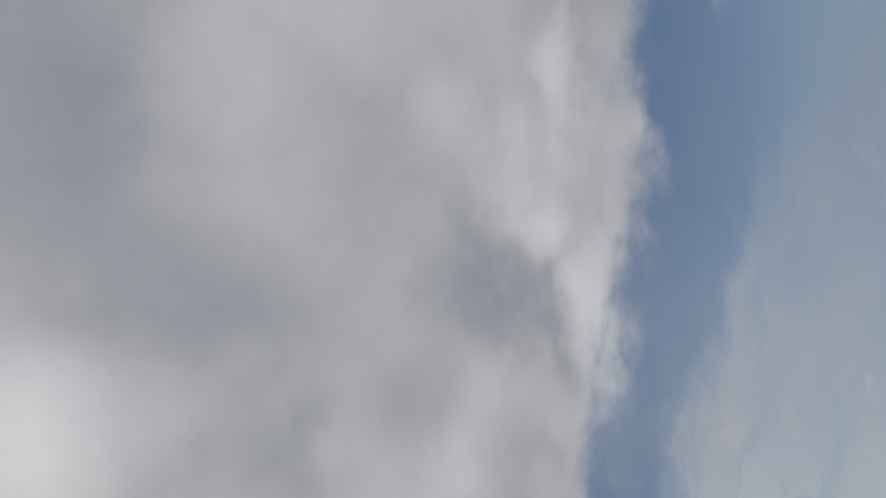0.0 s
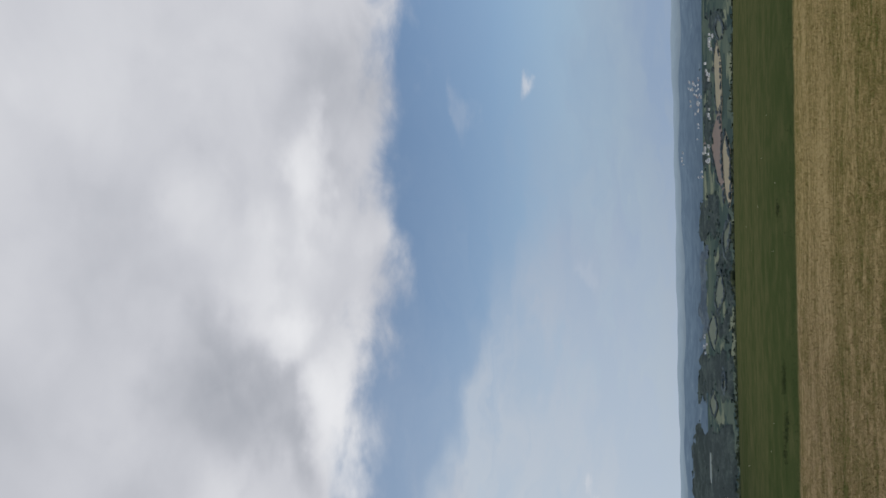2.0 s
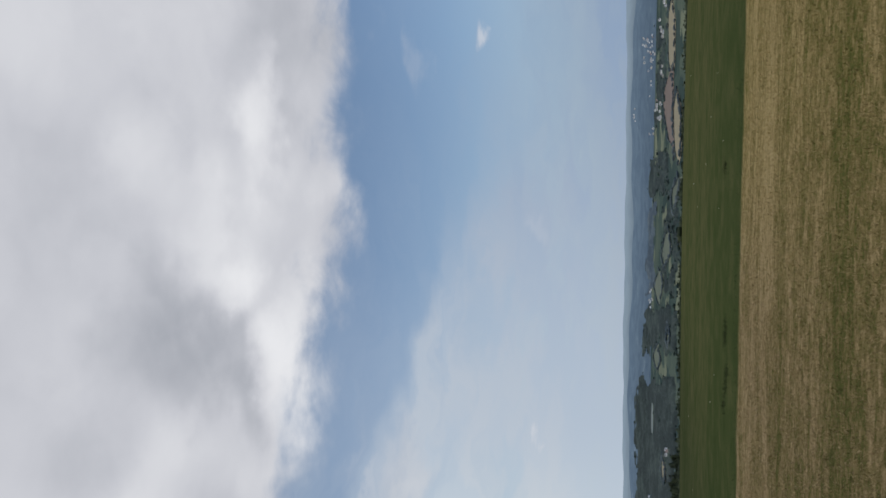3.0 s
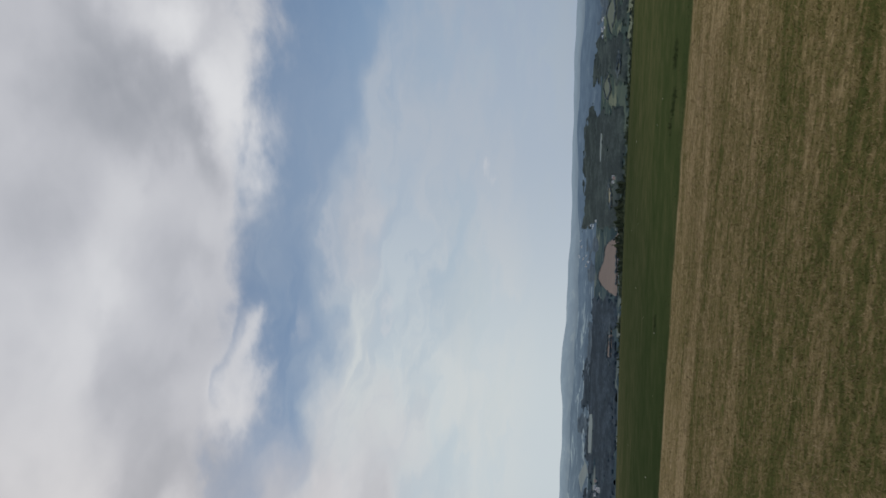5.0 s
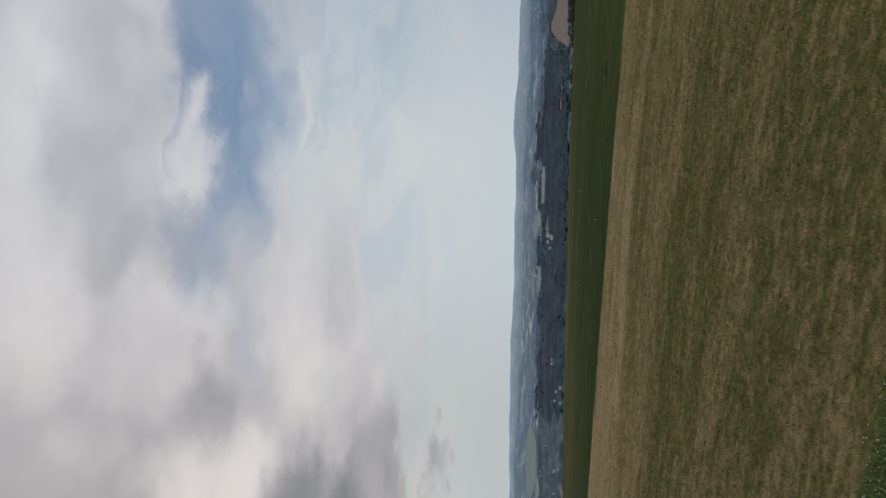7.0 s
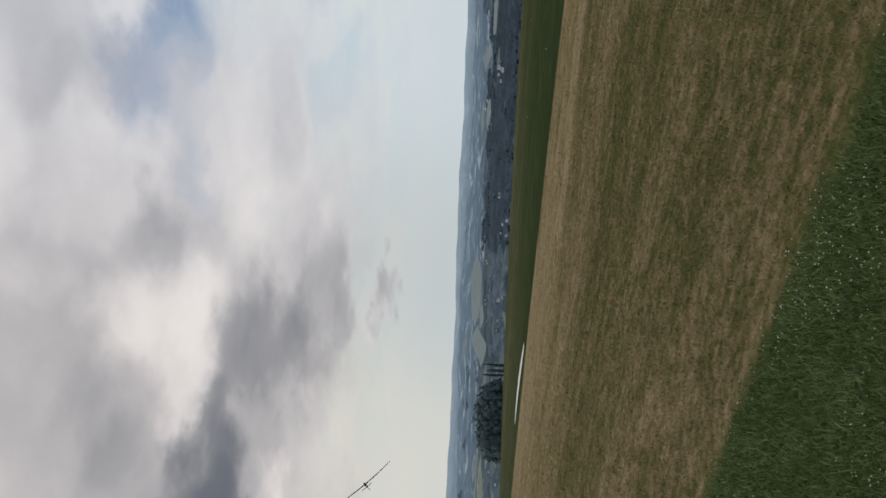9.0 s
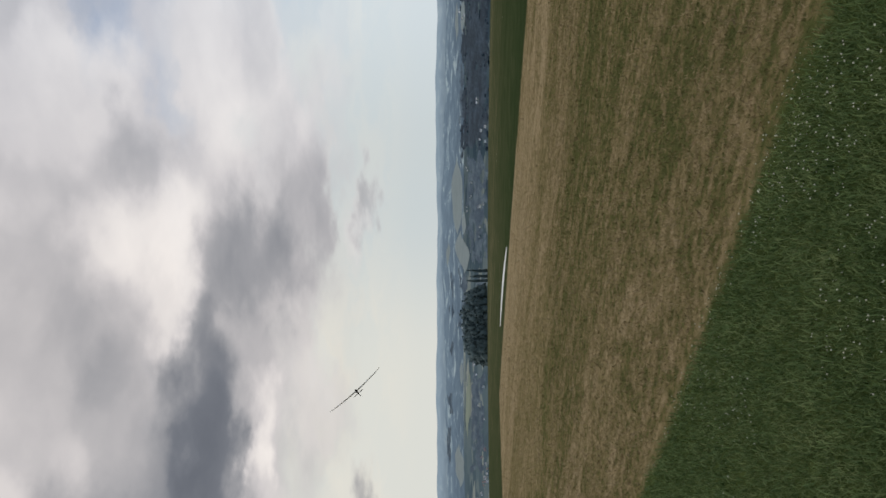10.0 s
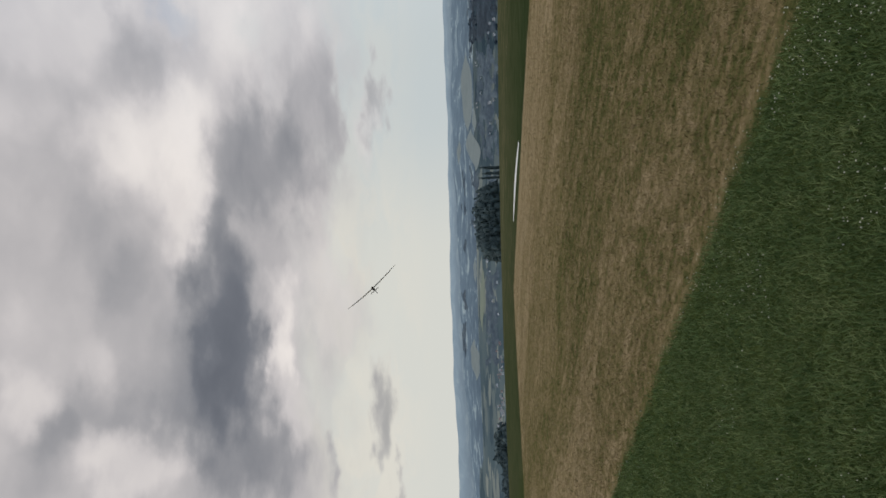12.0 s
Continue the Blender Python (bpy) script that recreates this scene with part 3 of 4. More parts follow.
def ridge(r, a):
    t = np.clip((r - 4300) / 500, 0, 1)
    deg = crest(a) - 0.3 + (skyline(a) - crest(a) + 0.3) * t
    return 1.6 + np.tan(np.radians(deg)) * r


def height(x, y):
    r, a = np.hypot(x, y), np.degrees(np.arctan2(-np.asarray(x), np.asarray(y)))
    return land(r, a)


def spot(r, a, lift=0.0):
    z = float(hills(np.float64(r), np.float64(a))) if r > 2900 else float(land(r, a))
    return Vector((-math.sin(radians(a)) * r, math.cos(radians(a)) * r, z + lift))


SIGHT_R = np.arange(1150, 4190, 8.0)
SIGHT = {}


def reach(a, e):
    """How far off the land is met at azimuth a and height e below the eye."""
    key = round(a * 20)
    if key not in SIGHT:
        aa = np.full_like(SIGHT_R, key / 20)
        z = np.where(SIGHT_R > 2900, hills(SIGHT_R, aa), land(SIGHT_R, aa))
        SIGHT[key] = np.maximum.accumulate(np.degrees(np.arctan((z - 1.6) / SIGHT_R)))
    return float(np.interp(e, SIGHT[key], SIGHT_R))


def grid_mesh(name, rs, az, fn, mat):
    rr, aa = np.meshgrid(rs, az, indexing="ij")
    z = fn(rr, aa)
    co = np.stack([-np.sin(np.radians(aa)) * rr, np.cos(np.radians(aa)) * rr, z], -1).reshape(-1, 3)
    n, m = rr.shape
    i = np.arange((n - 1) * (m - 1))
    v = (i // (m - 1)) * m + i % (m - 1)
    faces = np.stack([v, v + m, v + m + 1, v + 1], -1)
    me = bpy.data.meshes.new(name)
    me.from_pydata(co.tolist(), [], faces.tolist())
    me.materials.append(mat)
    me.polygons.foreach_set("use_smooth", [True] * len(me.polygons))
    return new(name, me)


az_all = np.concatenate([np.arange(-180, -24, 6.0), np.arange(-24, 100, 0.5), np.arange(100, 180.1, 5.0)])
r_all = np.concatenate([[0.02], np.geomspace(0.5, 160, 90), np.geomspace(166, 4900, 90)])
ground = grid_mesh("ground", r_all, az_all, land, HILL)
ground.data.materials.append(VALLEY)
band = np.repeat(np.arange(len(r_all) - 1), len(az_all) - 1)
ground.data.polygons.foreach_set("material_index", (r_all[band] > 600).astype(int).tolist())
tagged(ground, "grassy hilltop with a mown strip, falling to a valley", "ground", kind="structure")
az_far = np.concatenate([np.arange(-180, -24, 4.0), np.arange(-24, 100, 0.25), np.arange(100, 180.1, 4.0)])
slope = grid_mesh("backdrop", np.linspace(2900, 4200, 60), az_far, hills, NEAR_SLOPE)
tagged(slope, "wooded hillside with small fields beyond the valley, glowing haze blue", "hills", kind="structure")
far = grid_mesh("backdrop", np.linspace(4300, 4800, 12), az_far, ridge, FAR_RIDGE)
tagged(far, "ridge of hills on the horizon, its haze painted pale and glowing", "hills", kind="structure")


# ---- things of the valley ----
def lump_mesh(sub, seed, rough):
    bm = bmesh.new()
    bmesh.ops.create_icosphere(bm, subdivisions=sub, radius=1)
    for v in bm.verts:
        v.co *= 1 + rough * noise.noise(v.co * 1.7 + Vector((seed, 0, 0))) + rough * 0.6 * noise.noise(v.co * 4.1 + Vector((0, seed, 0)))
    co = np.array([v.co for v in bm.verts])
    tri = np.array([[v.index for v in f.verts] for f in bm.faces])
    bm.free()
    return co, tri


SMALL = [lump_mesh(1, s * 5.1, 0.6) for s in range(6)]


def joined(name, pieces, mat, rounded=False):
    """One mesh from many (vertices, triangles) pairs."""
    co, tri, n = [], [], 0
    for c, t in pieces:
        co.append(c)
        tri.append(t + n)
        n += len(c)
    co, tri = np.concatenate(co), np.concatenate(tri)
    me = bpy.data.meshes.new(name)
    me.vertices.add(len(co))
    me.vertices.foreach_set("co", co.astype(np.float32).ravel())
    me.loops.add(tri.size)
    me.loops.foreach_set("vertex_index", tri.astype(np.int32).ravel())
    me.polygons.add(len(tri))
    me.polygons.foreach_set("loop_start", np.arange(0, tri.size, 3, dtype=np.int32))
    if rounded:
        me.polygons.foreach_set("use_smooth", [True] * len(tri))
    me.update(calc_edges=True)
    me.materials.append(mat)
    return new(name, me)


rng = np.random.default_rng(7)


def crown(base, tall, wide, lumps, clump=0.5):
    """Clumps of leaves that make one rough crown standing on base."""
    out = []
    for i in range(lumps):
        c, t = SMALL[rng.integers(6)]
        h = 0.3 + 0.6 * (i + 0.5) / lumps
        spread = wide * (1.05 - clump if lumps > 2 else 0.0) * math.sin(math.pi * min(h, 0.95))
        off = np.array([rng.normal() * spread * 0.6, rng.normal() * spread * 0.6, tall * h if lumps > 1 else tall * 0.5])
        s = np.array([wide, wide, tall * 0.75 if lumps == 1 else tall * 0.52 * clump]) * clump * rng.uniform(0.8, 1.2)
        w = rng.uniform(0, 6.28)
        m = np.array([[math.cos(w), -math.sin(w), 0], [math.sin(w), math.cos(w), 0], [0, 0, 1]])
        out.append((c @ m.T * s + off + np.array(base), t))
    return out


CLEARINGS = []


def field(a0, a1, e0, e1, kind):
    """A field on the valley floor between two azimuths and two heights of sight."""
    CLEARINGS.append((a0 + 0.1 * (a1 - a0), a1 - 0.1 * (a1 - a0), e0 - 0.1 * (e0 - e1), e1))
    nr, na = 8, 10
    co = []
    for i in range(nr + 1):
        for j in range(na + 1):
            u, v = i / nr, j / na
            a = a0 + (a1 - a0) * v + 0.22 * (a1 - a0) * (u - 0.5) * math.sin(a0 * 7)
            full = math.sqrt(max(0.0, 1 - (2 * v - 1) ** 2)) if kind == "clay" else 1 - abs(2 * v - 1) ** 2.6
            wave_edge = 1 - 0.3 * abs(v - 0.3 - 0.4 * abs(math.sin(a1 * 5))) + 0.15 * math.sin(v * 9 + a0)
            e = e1 + (e0 - e1) * u * full * wave_edge if kind == "clay" else (e0 + e1) / 2 + (e0 - e1) * (u - 0.5) * full * wave_edge
            e += 0.3 * (e0 - e1) * (v - 0.5) * math.sin(a1 * 9)
            co.append(spot(reach(a, e), a, 0.6))
    faces = [(i * (na + 1) + j, (i + 1) * (na + 1) + j, (i + 1) * (na + 1) + j + 1, i * (na + 1) + j + 1) for i in range(nr) for j in range(na)]
    me = bpy.data.meshes.new("field")
    me.from_pydata(co, [], faces)
    # beyond 2500 m a field takes the copy with haze in its colour
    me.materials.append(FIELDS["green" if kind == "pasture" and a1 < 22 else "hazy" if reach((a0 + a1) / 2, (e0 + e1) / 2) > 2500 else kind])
    words = {"clay": "bare pinkish brown ploughed field in the valley", "straw": "pale straw-coloured field in the valley", "pasture": "pale green pasture field in the valley"}
    ob = tagged(new("field", me), words[kind], "field", kind="structure")
    hedge = []
    for side in (0, nr) if reach((a0 + a1) / 2, (e0 + e1) / 2) < 2300 else ():
        for j in range(na * 4):
            if rng.uniform() < 0.3:
                continue
            p, q = co[side * (na + 1) + j // 4], co[side * (na + 1) + j // 4 + 1]
            h = rng.uniform(2.5, 6.5)
            hedge += crown(p.lerp(q, (j % 4) / 4 + rng.uniform(0, 0.25)), h, h * rng.uniform(1.0, 2.2), 1)
    if hedge:
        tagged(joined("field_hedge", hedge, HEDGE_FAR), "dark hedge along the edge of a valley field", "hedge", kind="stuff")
    return ob


def leaf_spray(c, wide):
    """Loose leaf clusters round a clump, for an uneven outline."""
    mid = c.mean(0)
    n = 26
    pick = mid + (c[rng.integers(len(c), size=n)] - mid) * rng.uniform(0.85, 1.12, (n, 1))
    size = 0.04 * wide + 0.2
    co = (pick[:, None, :] + rng.normal(size=(n, 3, 3)) * size).reshape(-1, 3)
    return co, np.arange(3 * n).reshape(-1, 3)


def wood(a0, a1, e0, e1, dense):
    """Woodland and hedgerow trees over a stretch of the valley, with a ragged edge."""
    near = [c for c in CLEARINGS if c[0] < a1 + 0.6 and c[1] > a0 - 0.6 and c[3] < e0 + 0.3 and c[2] > e1 - 0.3]

    def inside(a, e):
        u, v = (a - a0) / (a1 - a0), (e - e1) / (e0 - e1)
        rim = min(u * (a1 - a0) / 0.9, (1 - u) * (a1 - a0) / 0.9, v * (e0 - e1) / 0.28, (1 - v) * (e0 - e1) / 0.28, 1.0)
        n = 1.3 * noise.noise(Vector((a * 0.8, e * 3.2, 3.0))) + 0.7 * noise.noise(Vector((a * 2.3, e * 9.0, 8.0)))
        open_ground = min((max((c0 - a) / 0.3, (a - c1) / 0.3, (e - d0) / 0.1, (d1 - 0.05 - e) / 0.1) for c0, c1, d0, d1 in near), default=1.0)
        return min(rim - 0.45 + n * 0.9 + (dense - 0.75) * 1.1, open_ground)

    pieces = []
    mid = (a0 + a1) / 2
    # far and leftward woods get the leaf colour with more haze painted in
    painted_haze = (e0 + e1) / 2 > -1.7 or mid > 51
    r0, r1 = reach(mid, e1), reach(mid, e0)
    area = radians(a1 - a0) * (r1 * r1 - r0 * r0) / 2
    for _ in range(0 if painted_haze else int(min(260, area * (dense + 0.2) / 400))):
        a, e = rng.uniform(a0 - 0.3, a1 + 0.3), rng.uniform(e1 - 0.06, e0 + 0.06)
        if not -0.12 < inside(a, e) < 0.22:
            continue
        tall = rng.uniform(3.0, 6.5)
        pieces += crown(spot(reach(a, e), a, 1.2 - 0.4 * tall), tall, tall * rng.uniform(0.9, 1.8), 1)
    # the closed canopy: rounded crowns side by side, sinking at the wood's ragged edge
    na, ne = int((a1 - a0) / 0.08) + 2, int((e0 - e1) / 0.035) + 2
    co, deep = [], np.zeros((na, ne))
    for i in range(na):
        for j in range(ne):
            a, e = a0 + 0.08 * (i - 0.5), e1 + 0.035 * (j - 0.5)
            deep[i, j] = inside(a, e)
            ground_point = spot(reach(a, e), a)
            bump = noise.noise(ground_point * 0.05) + 0.7 * noise.noise(ground_point * 0.13 + Vector((7, 0, 0)))
            ground_point.z += max(-1.0, min(1.0, 3.0 * deep[i, j])) * 2.6 + 1.9 * abs(bump)
            co.append(ground_point)
    quads = [(i * ne + j, (i + 1) * ne + j, (i + 1) * ne + j + 1, i * ne + j + 1) for i in range(na - 1) for j in range(ne - 1) if deep[i:i + 2, j:j + 2].max() > -0.1]
    if quads:
        pieces.append((np.array(co), np.array([t for k in quads for t in ((k[0], k[1], k[2]), (k[0], k[2], k[3]))])))
    if pieces:
        hazy = painted_haze
        tagged(joined("woodland", pieces, HAZE_LEAF if hazy else GREEN_LEAF if mid < 19 else FAR_LEAF, True), "dense valley woodland and hedgerow trees, coloured bluish for haze", "woods", kind="stuff")


def part(name, bm, mat, parent, label=""):
    me = bpy.data.meshes.new(name)
    bm.to_mesh(me)
    bm.free()
    me.materials.append(mat)
    ob = new(name, me)
    ob.parent = parent
    return tagged(ob, label)


def box_bm(x0, x1, y0, y1, z0, z1, bevel=0.0):
    bm = bmesh.new()
    bmesh.ops.create_cube(bm, size=1)
    for v in bm.verts:
        v.co = ((x0 + x1) / 2 + v.co.x * (x1 - x0), (y0 + y1) / 2 + v.co.y * (y1 - y0), (z0 + z1) / 2 + v.co.z * (z1 - z0))
    if bevel:
        bmesh.ops.bevel(bm, geom=bm.edges[:], offset=bevel, segments=1, affect="EDGES")
    return bm


def house(wall_mat, roof_mat, long, deep, tall, label):
    """A gabled house with chimney, door and windows."""
    top = new("house")
    bm = bmesh.new()
    x, y = long / 2, deep / 2
    prof = [(-y, -2.0), (y, -2.0), (y, tall), (0, tall + deep * 0.42), (-y, tall)]
    ends = [[bm.verts.new((s * x, *p)) for p in prof] for s in (-1, 1)]
    bm.faces.new(ends[0][::-1])
    bm.faces.new(ends[1])
    for i in range(5):
        j = (i + 1) % 5
        bm.faces.new((ends[0][i], ends[0][j], ends[1][j], ends[1][i]))
    part("wall", bm, wall_mat, top)
    bm = bmesh.new()
    o, th = 0.5, 0.25
    sl = 0.84
    prof = [(-y - o, tall - o * sl), (0, tall + deep * 0.42), (y + o, tall - o * sl), (y + o, tall - o * sl + th), (0, tall + deep * 0.42 + th), (-y - o, tall - o * sl + th)]
    ends = [[bm.verts.new((s * (x + 0.35), p[0], p[1] + 0.02)) for p in prof] for s in (-1, 1)]
    bm.faces.new(ends[0][::-1])
    bm.faces.new(ends[1])
    for i in range(6):
        j = (i + 1) % 6
        bm.faces.new((ends[0][i], ends[0][j], ends[1][j], ends[1][i]))
    roof = part("roof", bm, roof_mat, top)
    part("chimney", box_bm(x - 1.1, x - 0.3, -0.4, 0.4, tall + deep * 0.2, tall + deep * 0.42 + 1.1), BRICK, roof)
    for s in (-1, 1):
        for u in (-0.3, 0.3):
            for z in ((1.0, 3.4) if tall > 4 else (1.0,)):
                part("window", box_bm(u * long - 0.6, u * long + 0.6, s * y - 0.06, s * y + 0.06, z, z + 1.2), GLASS, top)
    part("door", box_bm(-0.5, 0.5, y - 0.05, y + 0.07, 0.0, 2.05), DOOR, top)
    return tagged(top, label, "house", group="houses in the valley")


HOUSES = [
    house(RENDER_W, SLATE, 10, 7, 5.2, "white rendered house with a slate roof among trees"),
    house(RENDER_C, SLATE, 13, 7.5, 5.0, "cream rendered house with a slate roof among trees"),
    house(BRICK, TILE, 9, 7, 5.2, "pinkish brick house with a clay tile roof"),
    house(RENDER_W, SLATE, 17, 9, 4.0, "long low white farm building with slate roof"),
]
for h in HOUSES:
    h.scale = (0.68, 0.68, 0.68)
used = set()


def hamlet(a0, a1, e0, e1, count):
    for _ in range(count):
        a, e = rng.uniform(a0, a1), rng.uniform(e1, e0)
        CLEARINGS.append((a - 0.15, a + 0.15, e + 0.08, e - 0.1))
        kind = int(rng.choice(4, p=[0.2, 0.3, 0.48, 0.02] if count > 30 else [0.46, 0.32, 0.16, 0.06] if count > 20 else [0.64, 0.2, 0.02, 0.14]))
        s = spot(reach(a, e), a, 0.3)
        m = pose(s.x, s.y, s.z, 0, 0, a + rng.uniform(-40, 40)) @ Matrix.Scale(rng.uniform(0.42, 0.8) if a > 44 else rng.uniform(0.8, 1.1), 4)
        if kind in used:
            copy_thing(HOUSES[kind], m)
        else:
            HOUSES[kind].matrix_basis = m @ Matrix.Diagonal((0.68, 0.68, 0.68, 1))
            used.add(kind)


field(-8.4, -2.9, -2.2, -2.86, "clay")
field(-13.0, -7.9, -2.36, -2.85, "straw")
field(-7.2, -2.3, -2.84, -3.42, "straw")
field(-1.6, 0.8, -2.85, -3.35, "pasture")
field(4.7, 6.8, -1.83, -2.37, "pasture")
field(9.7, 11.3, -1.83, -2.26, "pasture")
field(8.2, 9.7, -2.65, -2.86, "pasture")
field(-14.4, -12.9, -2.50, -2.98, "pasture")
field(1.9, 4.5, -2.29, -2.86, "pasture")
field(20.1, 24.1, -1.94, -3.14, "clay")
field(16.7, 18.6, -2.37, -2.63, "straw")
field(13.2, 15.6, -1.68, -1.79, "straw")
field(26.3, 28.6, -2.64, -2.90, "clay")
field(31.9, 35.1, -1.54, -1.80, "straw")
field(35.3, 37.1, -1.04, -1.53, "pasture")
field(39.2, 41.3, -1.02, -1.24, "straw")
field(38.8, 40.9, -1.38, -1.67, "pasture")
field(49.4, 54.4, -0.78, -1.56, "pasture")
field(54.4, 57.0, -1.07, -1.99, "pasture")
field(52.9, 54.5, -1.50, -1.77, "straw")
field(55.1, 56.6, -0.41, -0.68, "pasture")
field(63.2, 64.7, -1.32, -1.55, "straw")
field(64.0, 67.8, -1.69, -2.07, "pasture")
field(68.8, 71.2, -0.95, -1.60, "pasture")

hamlet(-10.7, -8.8, -0.79, -1.50, 24)
hamlet(-11.6, -10.4, -1.77, -2.12, 6)
hamlet(-8.9, -7.8, -1.94, -2.15, 3)
hamlet(-6.6, -5.3, -1.60, -2.10, 12)
hamlet(-6.2, -5.1, -0.17, -0.53, 5)
hamlet(-9.9, -6.6, -1.16, -1.59, 8)
hamlet(-4.9, -4.0, -1.33, -1.69, 3)
hamlet(5.9, 7.2, -1.48, -1.69, 6)
hamlet(16.3, 16.8, -2.61, -2.81, 2)
hamlet(-14.4, -12.3, -2.09, -2.37, 6)
hamlet(16.3, 16.6, -2.66, -2.96, 2)
hamlet(19.0, 20.1, -1.27, -1.64, 4)
hamlet(20.5, 22.6, -0.50, -1.32, 9)
hamlet(36.3, 38.0, -2.06, -2.51, 7)
hamlet(39.1, 40.2, -1.23, -1.74, 3)
hamlet(45.0, 45.6, -2.48, -2.71, 2)
hamlet(46.9, 48.6, -2.73, -3.18, 4)
hamlet(49.0, 53.1, -1.80, -2.29, 7)
hamlet(52.0, 55.7, -2.60, -3.12, 5)
hamlet(56.7, 59.2, -2.94, -3.33, 6)
hamlet(60.0, 61.0, -1.41, -1.80, 3)
hamlet(63.2, 67.1, -2.21, -3.06, 6)
hamlet(68.6, 76.2, -2.72, -3.16, 46)

wood(-15.1, -13.0, -1.77, -3.25, .5)
wood(-11.8, -4.4, -1.52, -2.40, .5)
wood(-3.1, 0.1, -1.34, -2.63, .8)
wood(0.1, 6.8, -1.18, -1.87, .7)
wood(0.1, 6.8, -2.08, -3.50, .35)
wood(6.8, 10.4, -1.09, -3.35, .8)
wood(11.7, 16.9, -0.60, -3.38, 1)
wood(15.1, 19.9, -0.65, -3.25, 1)
wood(20.3, 23.7, -1.04, -1.90, .5)
wood(24.3, 27.1, -1.51, -3.23, .9)
wood(28.3, 32.1, -1.02, -3.34, .9)
wood(32.0, 42.4, -1.92, -3.35, .8)
wood(32.2, 33.6, -0.78, -1.46, 1)
wood(38.7, 48.7, -1.74, -3.26, .8)
wood(42.2, 47.2, -1.18, -1.75, .6)
wood(48.7, 56.8, -1.70, -3.31, .5)
wood(57.1, 63.6, -2.34, -3.27, .5)
wood(24.3, 35.7, -1.49, -3.19, .95)
wood(25.5, 31.5, -1.2, -2.0, .6)
wood(33.4, 36.4, -1.4, -2.1, .8)
wood(36.8, 44.2, -1.3, -2.1, .55)
wood(44.0, 49.6, -1.35, -2.05, .5)
wood(56.5, 63.0, -1.1, -1.9, .3)
wood(63.6, 70.9, -1.88, -3.15, .35)
wood(57.0, 62.8, -0.54, -1.12, .3)
wood(64.7, 70.1, -0.22, -0.91, .3)


# ---- trees behind the brow ----
def tree(r, a, tall, wide, lumps, mat, label, group):
    base = spot(r, a)
    top = new("tree")
    top.location = base
    bm = bmesh.new()
    bmesh.ops.create_cone(bm, cap_ends=True, segments=7, radius1=tall * 0.03, radius2=tall * 0.012, depth=tall * 0.7)
    for v in bm.verts:
        v.co.z += tall * 0.33
    for k in range(4):
        w = k * 1.6 + a
        tip = bm.verts.new((math.cos(w) * wide * 0.3, math.sin(w) * wide * 0.3, tall * (0.5 + 0.08 * k)))
        low = [bm.verts.new((math.cos(q) * tall * 0.01, math.sin(q) * tall * 0.01, tall * (0.32 + 0.08 * k))) for q in (0, 2.1, 4.2)]
        for i in range(3):
            bm.faces.new((low[i], low[(i + 1) % 3], tip))
    part("trunk", bm, BARK, top)
    c, t = SMALL[int(a * 10) % 6]
    half = np.array([wide * 0.45, wide * 0.45, tall * 0.36])
    mid = np.array([0, 0, tall * 0.62])
    pieces = [(c * half + mid, t)]
    for _ in range(int(lumps * 1.6)):
        c, t = SMALL[rng.integers(6)]
        d = rng.normal(size=3)
        pieces.append((c * half * rng.uniform(0.26, 0.46) + mid + d / np.linalg.norm(d) * half * 0.92, t))
    pieces += [leaf_spray(c, wide) for c, _ in pieces[:]]
    leaves = joined("crown", pieces, mat, True)
    leaves.parent = top
    return tagged(top, label, "tree", group=group)


def tall_for(r, a, e):
    """The height at which a top shows at the angle e."""
    return 1.6 + math.tan(radians(e)) * r - float(land(r, a))


# a dark copse and poplars on the slope to the left
for i in range(54):
    a = 58.7 + 4.2 * ((i * 0.618) % 1.0)
    r = rng.uniform(350, 420)
    e = -1.72 - 0.32 * ((a - 60.5) / 2.5) ** 2 + rng.uniform(-0.3, 0.04)
    tree(r, a, tall_for(r, a, e), rng.uniform(6, 9), 22, DARK_LEAF, "tall dark green tree crowded in a copse", "trees of the dark copse")
for a, e in ((57.0, -1.96), (57.36, -2.05), (57.68, -1.9)):
    tree(385, a, tall_for(385, a, e), 1.2, 12, DARK_LEAF, "slender dark poplar standing beside the copse", "poplars beside the copse")
for i in range(16):
    a = 75.0 + 4.8 * ((i * 0.618) % 1.0)
    r = rng.uniform(330, 380)
    tree(r, a, tall_for(r, a, -2.35 - 0.14 * (a - 75) + rng.uniform(-0.4, 0.1)), rng.uniform(6, 9), 20, DARK_LEAF, "dark rounded broadleaf tree below the brow", "trees below the brow")
# a serrated row of young conifers just over the brow
for i in range(44):
    a = 16.6 + 7.2 * (i + 0.5) / 44
    r = rng.uniform(235, 262)
    tree(r, a, tall_for(r, a, -2.95 - 0.35 * abs(a - 19) / 4 + rng.uniform(-0.15, 0.1)), 2.6, 9, HEDGE_LEAF, "dark young conifer in a row behind the brow", "conifers in a row")
# hedgerow tops that show over the brow
pieces = []
